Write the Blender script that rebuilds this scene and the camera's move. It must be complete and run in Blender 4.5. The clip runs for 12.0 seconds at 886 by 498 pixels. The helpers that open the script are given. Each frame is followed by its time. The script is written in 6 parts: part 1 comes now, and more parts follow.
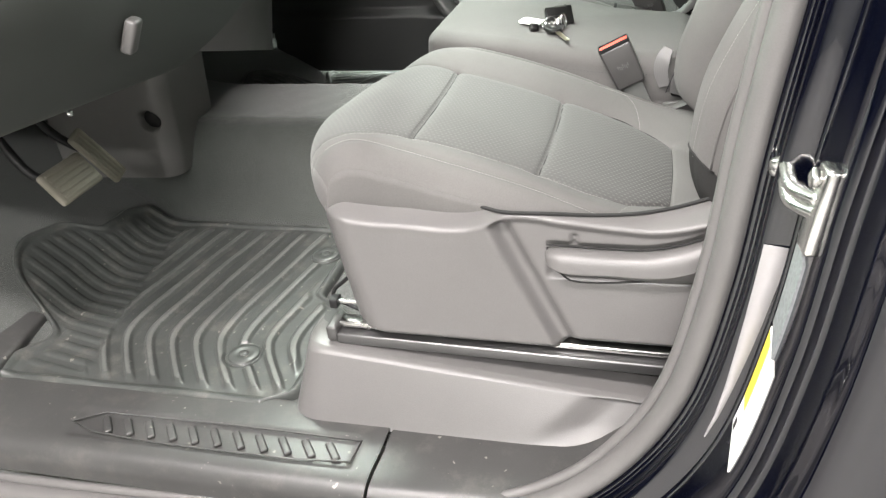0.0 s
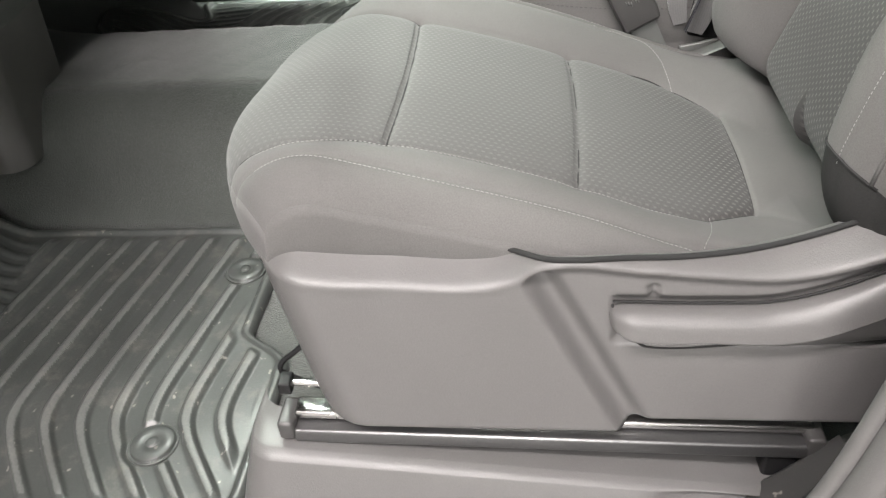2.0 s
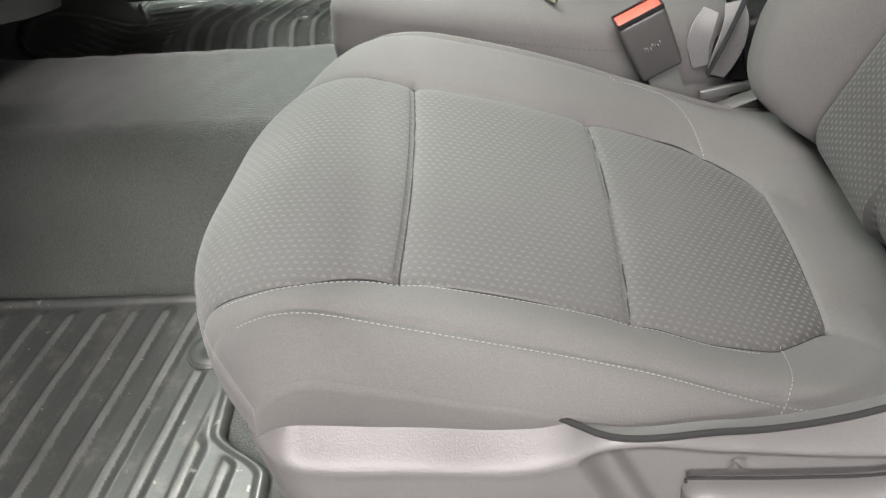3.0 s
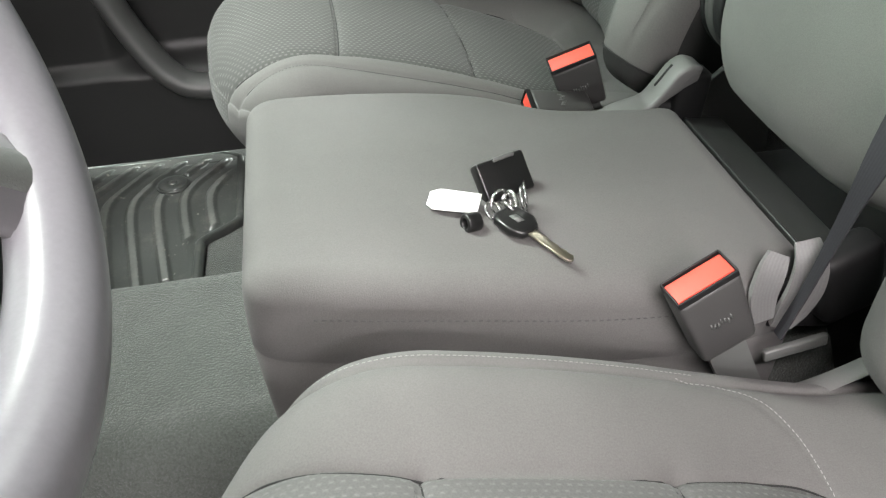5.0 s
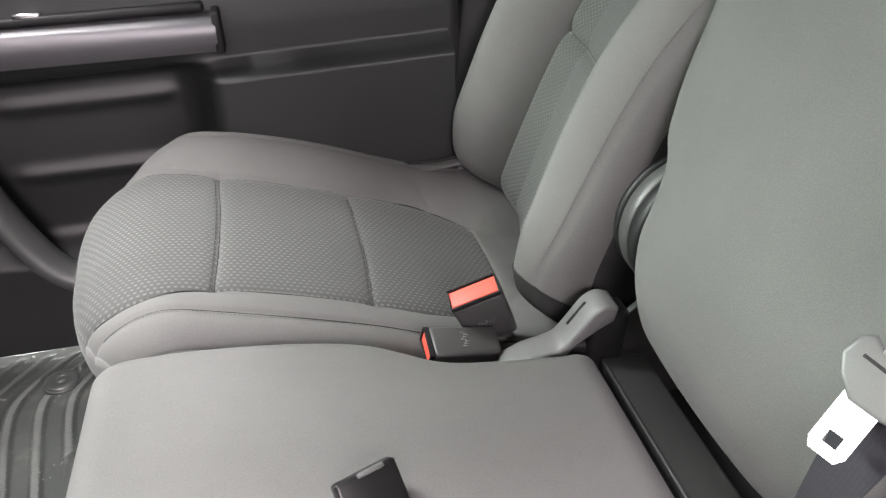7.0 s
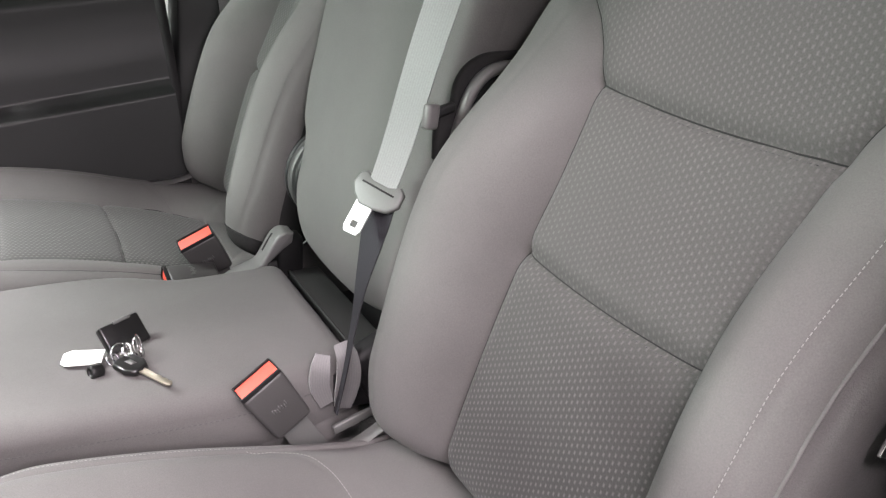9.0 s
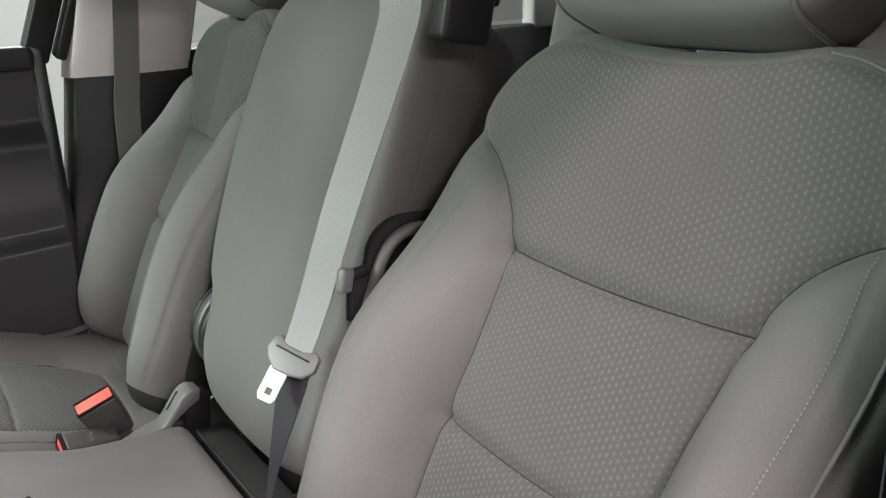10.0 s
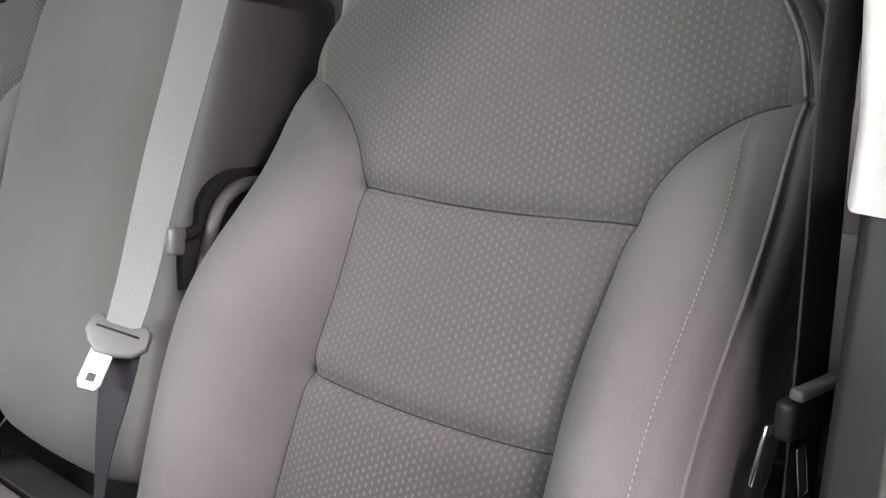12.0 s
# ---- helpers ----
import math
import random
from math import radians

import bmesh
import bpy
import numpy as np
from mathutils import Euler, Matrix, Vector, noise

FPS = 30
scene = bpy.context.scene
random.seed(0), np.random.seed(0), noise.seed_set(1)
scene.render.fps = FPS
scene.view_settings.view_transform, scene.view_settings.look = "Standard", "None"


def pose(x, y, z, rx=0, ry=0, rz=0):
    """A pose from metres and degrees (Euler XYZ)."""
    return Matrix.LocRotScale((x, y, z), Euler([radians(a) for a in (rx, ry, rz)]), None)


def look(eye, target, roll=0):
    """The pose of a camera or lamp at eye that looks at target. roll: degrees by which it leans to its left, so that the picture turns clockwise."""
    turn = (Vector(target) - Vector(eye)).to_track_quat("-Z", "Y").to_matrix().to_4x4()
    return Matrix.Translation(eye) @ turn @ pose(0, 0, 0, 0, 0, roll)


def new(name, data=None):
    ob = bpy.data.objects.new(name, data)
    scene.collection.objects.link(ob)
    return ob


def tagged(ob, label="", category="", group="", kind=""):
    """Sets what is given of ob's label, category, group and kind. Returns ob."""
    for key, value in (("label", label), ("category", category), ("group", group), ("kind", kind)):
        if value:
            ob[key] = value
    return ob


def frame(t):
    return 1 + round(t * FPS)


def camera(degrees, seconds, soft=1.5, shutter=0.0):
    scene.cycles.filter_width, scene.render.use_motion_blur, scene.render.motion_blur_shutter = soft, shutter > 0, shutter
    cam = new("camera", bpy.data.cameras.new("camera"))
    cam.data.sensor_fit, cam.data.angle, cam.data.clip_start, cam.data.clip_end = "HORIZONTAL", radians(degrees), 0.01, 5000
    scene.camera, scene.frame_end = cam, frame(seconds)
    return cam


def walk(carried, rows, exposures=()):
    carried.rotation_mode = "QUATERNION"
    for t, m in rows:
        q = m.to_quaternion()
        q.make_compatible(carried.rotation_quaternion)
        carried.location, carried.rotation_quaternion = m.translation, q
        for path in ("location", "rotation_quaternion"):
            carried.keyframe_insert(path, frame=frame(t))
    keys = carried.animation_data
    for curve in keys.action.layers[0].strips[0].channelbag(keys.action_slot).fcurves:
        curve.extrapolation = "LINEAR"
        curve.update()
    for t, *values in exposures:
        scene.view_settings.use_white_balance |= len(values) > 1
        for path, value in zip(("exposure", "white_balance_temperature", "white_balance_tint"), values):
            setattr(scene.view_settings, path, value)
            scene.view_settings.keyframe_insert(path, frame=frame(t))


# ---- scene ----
cam = camera(56.8, 12.0, 1.3)
PATH = [
    (0, (0.152, -1.077, 0.744), (-0.356, 0.585, -0.247), -5.8),
    (0.5, (0.063, -1.015, 0.731), (-0.369, 0.637, -0.31), -6.5),
    (1, (0.02, -0.919, 0.711), (-0.348, 0.722, -0.372), -6.7),
    (1.5, (0.015, -0.823, 0.697), (-0.282, 0.799, -0.434), -6.3),
    (2, (-0.033, -0.739, 0.69), (-0.267, 0.844, -0.511), -5.7),
    (2.5, (-0.066, -0.64, 0.728), (-0.252, 0.863, -0.578), -5.7),
    (4.5, (-0.19, -0.296, 0.715), (0.012, 1.289, -0.488), -2.1),
    (5, (-0.186, -0.17, 0.733), (0.051, 1.414, -0.465), -2.8),
    (5.5, (-0.151, -0.001, 0.743), (0.127, 1.581, -0.448), -2.4),
    (6, (-0.127, 0.115, 0.789), (0.204, 1.7, -0.385), -1.1),
    (6.5, (-0.095, 0.126, 0.826), (0.243, 1.758, -0.279), -1.3),
    (7, (-0.064, 0.001, 0.814), (0.265, 1.677, -0.228), -2.3),
    (7.5, (-0.054, -0.161, 0.784), (0.347, 1.526, -0.212), -2.4),
    (9.5, (-0.092, -0.498, 0.874), (0.877, 1.069, 0.097), -2.0),
    (10, (-0.087, -0.45, 0.895), (1.004, 1.101, 0.257), -1.7),
    (10.5, (-0.104, -0.386, 0.911), (1.112, 1.095, 0.34), -1.4),
    (11, (-0.106, -0.391, 0.897), (1.249, 0.975, 0.349), -0.7),
    (11.5, (-0.118, -0.388, 0.869), (1.329, 0.884, 0.333), -1.5),
    (12, (-0.129, -0.388, 0.792), (1.375, 0.811, 0.242), -1.6),
]
EXPOSURES = [(0.0, 0.17, 6570, 7), (1.0, -0.03, 6570, 8), (2.0, -0.17, 6570, 8), (4.5, -0.25, 6570, 12), (5.0, -0.24, 6500, 10), (5.5, -0.5, 6500, 8), (6.0, -0.40, 6500, 11), (7.0, 0.00, 6500, 22), (7.5, -0.10, 6500, 28), (8.5, -0.15, 6500, 25), (9.5, -0.24, 6500, 21), (10.5, -0.40, 6500, 21), (11.0, -0.37, 6500, 22), (12.0, -0.20, 6500, 29)]
walk(cam, [(t, look(eye, target, roll)) for t, eye, target, roll in PATH], EXPOSURES)

# ---- light ----
world = bpy.data.worlds.new("garage_air")
scene.world = world
world.use_nodes = True
world.node_tree.nodes["Background"].inputs[0].default_value = (0.93, 1.0, 0.95, 1)
world.node_tree.nodes["Background"].inputs[1].default_value = 0.01


def lamp(name, place, target, sx, sy, watts, colour):
    data = bpy.data.lights.new(name, "AREA")
    data.shape, data.size, data.size_y, data.energy, data.color = "RECTANGLE", sx, sy, watts, colour
    ob = new(name, data)
    ob.matrix_world = look(place, target)
    return ob


# unseen lamps: first and fourth placed by roof shadows, the others added as fill
LAMP_ROWS = [
    # x, y, length along x, length along y, watts, colour
    (-0.55, -1.5, 1.2, 0.3, 145, (1.0, 0.91, 0.92)),
    (-0.2, -3.1, 1.2, 0.3, 200, (1.0, 0.94, 0.94)),
    (0.1, -5.4, 1.2, 0.3, 350, (1.0, 0.96, 0.96)),
    (-0.95, 1.15, 0.3, 1.0, 105, (0.93, 1.0, 0.93)),
    (-1.7, 1.5, 1.2, 0.3, 200, (0.88, 1.0, 0.91)),
    (0.9, 4.2, 1.2, 0.3, 240, (0.9, 1.0, 0.93)),
    (3.8, 0.4, 1.2, 0.3, 130, (0.93, 1.0, 0.95)),
]
CEILING_Z = 2.55
for lx, ly, long_x, long_y, watts, colour in LAMP_ROWS:
    lamp("assumed_ceiling_lamp", (lx, ly, CEILING_Z - 0.1), (lx, ly, 0), long_x, long_y, watts, colour).rotation_euler = (0, 0, 0)

# unseen fill lamp, added ahead of the truck to brighten the backrests
TILTED_FILL = (-4.0, 1.2, 2.25)
lamp("tilted_fill_lamp", TILTED_FILL, (0.4, 0.7, 0.75), 1.6, 0.4, 340, (0.80, 1.0, 0.85))


# ---- materials ----
def nodes_of(name):
    m = bpy.data.materials.new(name)
    m.use_nodes = True
    t = m.node_tree
    return m, t, t.nodes["Principled BSDF"]


def add(t, kind, **values):
    n = t.nodes.new(kind)
    for key, value in values.items():
        n.inputs[key].default_value = value
    return n


def surface(name, base, rough, metal=0.0, grain=700.0, grain_amount=0.15, bump=0.15, stain=7.0, stain_amount=0.15,
            sheen=0.0, coat=0.0, specular=0.5, specks=0.0, dust=0.0, dust_colour=(0.3, 0.28, 0.25), bump_distance=0.0006):
    m, t, p = nodes_of(name)
    where = t.nodes.new("ShaderNodeTexCoord")
    fine = add(t, "ShaderNodeTexNoise", Scale=grain, Detail=3.0, Roughness=0.6)
    broad = add(t, "ShaderNodeTexNoise", Scale=stain, Detail=5.0, Roughness=0.6)
    for n in (fine, broad):
        t.links.new(where.outputs["Object"], n.inputs["Vector"])
    both = t.nodes.new("ShaderNodeMath")
    both.operation = "MULTIPLY_ADD"
    t.links.new(fine.outputs["Fac"], both.inputs[0])
    both.inputs[1].default_value = grain_amount * 2
    both.inputs[2].default_value = 1 - grain_amount
    both2 = t.nodes.new("ShaderNodeMath")
    both2.operation = "MULTIPLY_ADD"
    t.links.new(broad.outputs["Fac"], both2.inputs[0])
    both2.inputs[1].default_value = stain_amount * 2
    both2.inputs[2].default_value = 1 - stain_amount
    product = t.nodes.new("ShaderNodeMath")
    product.operation = "MULTIPLY"
    t.links.new(both.outputs[0], product.inputs[0])
    t.links.new(both2.outputs[0], product.inputs[1])
    tone = t.nodes.new("ShaderNodeVectorMath")
    tone.operation = "SCALE"
    tone.inputs[0].default_value = base[:3]
    t.links.new(product.outputs[0], tone.inputs["Scale"])
    colour = tone.outputs[0]
    if dust:
        spots = add(t, "ShaderNodeTexNoise", Scale=22.0, Detail=9.0, Roughness=0.75)
        t.links.new(where.outputs["Object"], spots.inputs["Vector"])
        ramp = t.nodes.new("ShaderNodeMapRange")
        ramp.inputs["From Min"].default_value, ramp.inputs["From Max"].default_value = 0.52, 0.78
        ramp.inputs["To Max"].default_value = dust
        t.links.new(spots.outputs["Fac"], ramp.inputs["Value"])
        mix = t.nodes.new("ShaderNodeMix")
        mix.data_type = "RGBA"
        t.links.new(ramp.outputs[0], mix.inputs[0])
        t.links.new(colour, mix.inputs[6])
        mix.inputs[7].default_value = (*dust_colour, 1)
        colour = mix.outputs[2]
    if specks:
        crumbs = add(t, "ShaderNodeTexNoise", Scale=75.0, Detail=2.0, Roughness=0.5)
        t.links.new(where.outputs["Object"], crumbs.inputs["Vector"])
        ramp = t.nodes.new("ShaderNodeMapRange")
        ramp.inputs["From Min"].default_value, ramp.inputs["From Max"].default_value = 0.70, 0.75
        ramp.inputs["To Max"].default_value = specks
        t.links.new(crumbs.outputs["Fac"], ramp.inputs["Value"])
        mix = t.nodes.new("ShaderNodeMix")
        mix.data_type = "RGBA"
        t.links.new(ramp.outputs[0], mix.inputs[0])
        t.links.new(colour, mix.inputs[6])
        mix.inputs[7].default_value = (0.42, 0.40, 0.36, 1)
        colour = mix.outputs[2]
    t.links.new(colour, p.inputs["Base Color"])
    spread = t.nodes.new("ShaderNodeMapRange")
    spread.inputs["To Min"].default_value, spread.inputs["To Max"].default_value = max(rough - 0.07, 0.02), min(rough + 0.07, 1)
    t.links.new(broad.outputs["Fac"], spread.inputs["Value"])
    t.links.new(spread.outputs[0], p.inputs["Roughness"])
    p.inputs["Metallic"].default_value = metal
    p.inputs["Specular IOR Level"].default_value = specular
    p.inputs["Sheen Weight"].default_value = sheen
    p.inputs["Sheen Roughness"].default_value = 0.5
    p.inputs["Coat Weight"].default_value = coat
    p.inputs["Coat Roughness"].default_value = 0.03
    if bump:
        b = t.nodes.new("ShaderNodeBump")
        b.inputs["Strength"].default_value, b.inputs["Distance"].default_value = bump, bump_distance
        t.links.new(fine.outputs["Fac"], b.inputs["Height"])
        t.links.new(b.outputs[0], p.inputs["Normal"])
    return m


def dotted_cloth(name, ground, dot, step=(0.0067, 0.0056), fresh=None):
    """Dark woven cloth with staggered rows of small paler dots, laid out in metres by the UV map.
    fresh: (from, to, ground, dot), the less worn colours and the stretch along u in which they take over."""
    m, t, p = nodes_of(name)
    where = t.nodes.new("ShaderNodeTexCoord")
    brick = t.nodes.new("ShaderNodeTexBrick")
    brick.offset, brick.squash = 0.5, 1.0
    brick.inputs["Scale"].default_value = 1.0
    brick.inputs["Brick Width"].default_value, brick.inputs["Row Height"].default_value = step
    brick.inputs["Mortar Size"].default_value, brick.inputs["Mortar Smooth"].default_value = 0.0034, 0.7
    brick.inputs["Color1"].default_value = brick.inputs["Color2"].default_value = (1, 1, 1, 1)
    brick.inputs["Mortar"].default_value = (0, 0, 0, 1)
    t.links.new(where.outputs["UV"], brick.inputs["Vector"])
    worn = add(t, "ShaderNodeTexNoise", Scale=9.0, Detail=4.0)
    fine = add(t, "ShaderNodeTexNoise", Scale=650.0, Detail=2.0)
    t.links.new(where.outputs["UV"], worn.inputs["Vector"])
    t.links.new(where.outputs["UV"], fine.inputs["Vector"])
    fade = t.nodes.new("ShaderNodeMapRange")
    fade.inputs["From Min"].default_value, fade.inputs["From Max"].default_value = 0.3, 0.7
    fade.inputs["To Min"].default_value, fade.inputs["To Max"].default_value = 0.45, 1.0
    t.links.new(worn.outputs["Fac"], fade.inputs["Value"])
    amount = t.nodes.new("ShaderNodeMath")
    amount.operation = "MULTIPLY"
    t.links.new(brick.outputs["Color"], amount.inputs[0])
    t.links.new(fade.outputs[0], amount.inputs[1])
    mix = t.nodes.new("ShaderNodeMix")
    mix.data_type = "RGBA"
    t.links.new(amount.outputs[0], mix.inputs[0])
    mix.inputs[6].default_value, mix.inputs[7].default_value = (*ground, 1), (*dot, 1)
    if fresh:
        apart = t.nodes.new("ShaderNodeSeparateXYZ")
        t.links.new(where.outputs["UV"], apart.inputs[0])
        along = t.nodes.new("ShaderNodeMapRange")
        along.inputs["From Min"].default_value, along.inputs["From Max"].default_value = fresh[0], fresh[1]
        patchy = t.nodes.new("ShaderNodeMath")
        patchy.operation = "MULTIPLY_ADD"
        patchy.inputs[1].default_value = 0.12
        t.links.new(worn.outputs["Fac"], patchy.inputs[0])
        t.links.new(apart.outputs[0], patchy.inputs[2])
        t.links.new(patchy.outputs[0], along.inputs["Value"])
        for slot, old, young in ((6, ground, fresh[2]), (7, dot, fresh[3])):
            shade = t.nodes.new("ShaderNodeMix")
            shade.data_type = "RGBA"
            shade.inputs[6].default_value, shade.inputs[7].default_value = (*old, 1), (*young, 1)
            t.links.new(along.outputs[0], shade.inputs[0])
            t.links.new(shade.outputs[2], mix.inputs[slot])
    speck = t.nodes.new("ShaderNodeMapRange")
    speck.inputs["To Min"].default_value, speck.inputs["To Max"].default_value = 0.7, 1.3
    t.links.new(fine.outputs["Fac"], speck.inputs["Value"])
    tone = t.nodes.new("ShaderNodeVectorMath")
    tone.operation = "SCALE"
    t.links.new(mix.outputs[2], tone.inputs[0])
    t.links.new(speck.outputs[0], tone.inputs["Scale"])
    t.links.new(tone.outputs[0], p.inputs["Base Color"])
    p.inputs["Roughness"].default_value = 0.85
    p.inputs["Specular IOR Level"].default_value = 0.25
    p.inputs["Sheen Weight"].default_value = 0.1
    b = t.nodes.new("ShaderNodeBump")
    b.inputs["Strength"].default_value, b.inputs["Distance"].default_value = 0.5, 0.0006
    t.links.new(amount.outputs[0], b.inputs["Height"])
    t.links.new(b.outputs[0], p.inputs["Normal"])
    return m


def webbing(name, base, sheen=0.4):
    """Seat-belt webbing: ribs along the belt, by the UV map (u across in metres)."""
    m, t, p = nodes_of(name)
    where = t.nodes.new("ShaderNodeTexCoord")
    wave = t.nodes.new("ShaderNodeTexWave")
    wave.inputs["Scale"].default_value, wave.inputs["Distortion"].default_value = 110.0, 0.2
    t.links.new(where.outputs["UV"], wave.inputs["Vector"])
    fine = add(t, "ShaderNodeTexNoise", Scale=500.0)
    t.links.new(where.outputs["UV"], fine.inputs["Vector"])
    r = t.nodes.new("ShaderNodeMapRange")
    r.inputs["To Min"].default_value, r.inputs["To Max"].default_value = 0.94, 1.04
    t.links.new(wave.outputs["Fac"], r.inputs["Value"])
    r2 = t.nodes.new("ShaderNodeMapRange")
    r2.inputs["To Min"].default_value, r2.inputs["To Max"].default_value = 0.8, 1.2
    t.links.new(fine.outputs["Fac"], r2.inputs["Value"])
    k = t.nodes.new("ShaderNodeMath")
    k.operation = "MULTIPLY"
    t.links.new(r.outputs[0], k.inputs[0])
    t.links.new(r2.outputs[0], k.inputs[1])
    tone = t.nodes.new("ShaderNodeVectorMath")
    tone.operation = "SCALE"
    tone.inputs[0].default_value = base
    t.links.new(k.outputs[0], tone.inputs["Scale"])
    t.links.new(tone.outputs[0], p.inputs["Base Color"])
    p.inputs["Roughness"].default_value = 0.5 if sheen else 0.75
    p.inputs["Specular IOR Level"].default_value = 0.5 if sheen else 0.2
    p.inputs["Sheen Weight"].default_value = sheen
    b = t.nodes.new("ShaderNodeBump")
    b.inputs["Strength"].default_value, b.inputs["Distance"].default_value = 0.2, 0.0003
    t.links.new(wave.outputs["Fac"], b.inputs["Height"])
    t.links.new(b.outputs[0], p.inputs["Normal"])
    return m


def glowing(name, colour, strength):
    m, t, p = nodes_of(name)
    p.inputs["Emission Color"].default_value, p.inputs["Emission Strength"].default_value = (*colour, 1), strength
    return m


CLOTH = surface("plain_cloth", (0.112, 0.109, 0.106), 0.8, grain=850, grain_amount=0.26, bump=0.4, stain=6, stain_amount=0.24, sheen=0.05, specular=0.2)
DOTS = dotted_cloth("dotted_cloth", (0.058, 0.058, 0.056), (0.180, 0.179, 0.172))
YOUNG = ((0.050, 0.049, 0.048), (0.175, 0.170, 0.160))
WORN_DOTS = dotted_cloth("worn_dotted_cloth", (0.082, 0.081, 0.079), (0.140, 0.138, 0.135), fresh=(0.10, 0.24, *YOUNG))
WORN_BACK_DOTS = dotted_cloth("worn_back_cloth", (0.074, 0.072, 0.070), (0.140, 0.136, 0.132), fresh=(0.36, 0.12, *YOUNG))
THREAD = surface("pale_thread", (0.23, 0.225, 0.22), 0.7, grain=1500, bump=0)
GROOVE = surface("dark_seam", (0.014, 0.014, 0.014), 0.9, bump=0)
SHIELD = surface("grained_grey_plastic", (0.113, 0.110, 0.108), 0.38, specular=0.42, grain=650, grain_amount=0.12, bump=0.45, stain=9, stain_amount=0.1, bump_distance=0.0005)
BLACK = surface("black_plastic", (0.011, 0.011, 0.0115), 0.5, grain=1000, bump=0.2, stain=12, specular=0.3)
DASH = surface("dark_dash_plastic", (0.074, 0.079, 0.074), 0.55, grain=900, bump=0.3, stain=6)
KICK = surface("grey_kick_plastic", (0.115, 0.113, 0.108), 0.42, grain=900, bump=0.25, stain=6, dust=0.1)
CASE = surface("worn_black_plastic", (0.052, 0.051, 0.050), 0.42, grain=800, bump=0.2, stain=14)
SHADED_SIDE_CLOTH = surface("shaded_side_cloth", (0.022, 0.022, 0.0215), 0.8, grain=750, grain_amount=0.3, bump=0.5, sheen=0.1, specular=0.25)
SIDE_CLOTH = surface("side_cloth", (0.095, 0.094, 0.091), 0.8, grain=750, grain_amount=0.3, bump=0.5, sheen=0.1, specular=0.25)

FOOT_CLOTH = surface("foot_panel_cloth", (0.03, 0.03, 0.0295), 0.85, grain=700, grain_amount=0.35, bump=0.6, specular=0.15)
DARK_THREAD = surface("dark_thread", (0.065, 0.065, 0.064), 0.7, grain=1500, bump=0)
SATIN_GREY = surface("satin_grey_plastic", (0.135, 0.135, 0.132), 0.42, grain=900, grain_amount=0.1, bump=0.15, stain=14, stain_amount=0.1)
FLANGE_REFLECTION = surface("flange_reflection", (0.27, 0.26, 0.262), 0.25, grain=600, grain_amount=0.05, bump=0.05)
DOORSKIN = surface("door_plastic", (0.016, 0.017, 0.0165), 0.5, grain=900, bump=0.25, stain=6)
POCKET = surface("grey_pocket_plastic", (0.06, 0.062, 0.06), 0.42, grain=900, bump=0.2, stain=8)
SILVER = surface("satin_silver_trim", (0.13, 0.127, 0.133), 0.4, metal=0.35, grain=1200, grain_amount=0.06, bump=0.08)
RIM = surface("wheel_leather", (0.17, 0.167, 0.18), 0.34, grain=420, grain_amount=0.1, bump=0.12, stain=8)
RUBBER = surface("mat_rubber", (0.052, 0.056, 0.053), 0.33, grain=500, grain_amount=0.3, bump=0.25, stain=9, stain_amount=0.35, dust=0.3, specks=0.5)
CARPET = surface("carpet", (0.054, 0.059, 0.054), 0.95, grain=450, grain_amount=0.75, bump=1.0, stain=8, stain_amount=0.25, sheen=0.4, specular=0.1, bump_distance=0.002)
SILL = surface("sill_plastic", (0.046, 0.046, 0.045), 0.40, grain=900, bump=0.25, stain=10, stain_amount=0.25, dust=0.16, specks=0.5)
SEAL = surface("grey_rubber_seal", (0.105, 0.102, 0.10), 0.42, grain=700, bump=0.15)
PAINT = surface("black_car_paint", (0.001, 0.0013, 0.004), 0.10, grain=900, bump=0, stain=4, coat=0.6, specular=0.5)
STEEL = surface("bright_steel", (0.62, 0.61, 0.6), 0.25, metal=1.0, grain=500, grain_amount=0.1, bump=0.05)
LATCH = surface("bright_latch_steel", (0.93, 0.93, 0.92), 0.42, metal=0.85, grain=500, grain_amount=0.06, bump=0.03)
CHROME = surface("chrome", (0.75, 0.75, 0.75), 0.12, metal=1.0, grain=300, bump=0)
BRASS = surface("worn_key_blade", (0.5, 0.45, 0.36), 0.32, metal=1.0, grain=300, bump=0.1)
RED = surface("red_button", (0.85, 0.085, 0.055), 0.55, grain=300, grain_amount=0.05, bump=0, stain_amount=0.05)
PALE_TAG = surface("white_tag", (0.82, 0.82, 0.8), 0.35, grain=300, grain_amount=0.04, bump=0, stain_amount=0.04)
YELLOW = surface("yellow_print", (0.75, 0.6, 0.06), 0.5, grain=300, grain_amount=0.05, bump=0)
BELT = webbing("grey_webbing", (0.175, 0.178, 0.176), 0.15)
DARK_BELT = webbing("dark_webbing", (0.026, 0.026, 0.030), 0.0)
FOLD = webbing("folded_webbing", (0.125, 0.125, 0.123), 0.3)
TRAY = surface("dark_tray_plastic", (0.028, 0.029, 0.028), 0.38, grain=900, bump=0.2, stain=10)
GLOSS = surface("glossy_black_plastic", (0.008, 0.008, 0.008), 0.3, grain=600, bump=0.05)
ZINC = surface("zinc_plate", (0.75, 0.74, 0.72), 0.26, metal=1.0, grain=400, grain_amount=0.08, bump=0.05)
TONGUE = surface("grey_tongue_plastic", (0.108, 0.112, 0.107), 0.4, grain=900, bump=0.15)
PILLAR = surface("pale_pillar_trim", (0.58, 0.55, 0.55), 0.55, grain=800, bump=0.15, stain=6, stain_amount=0.06)
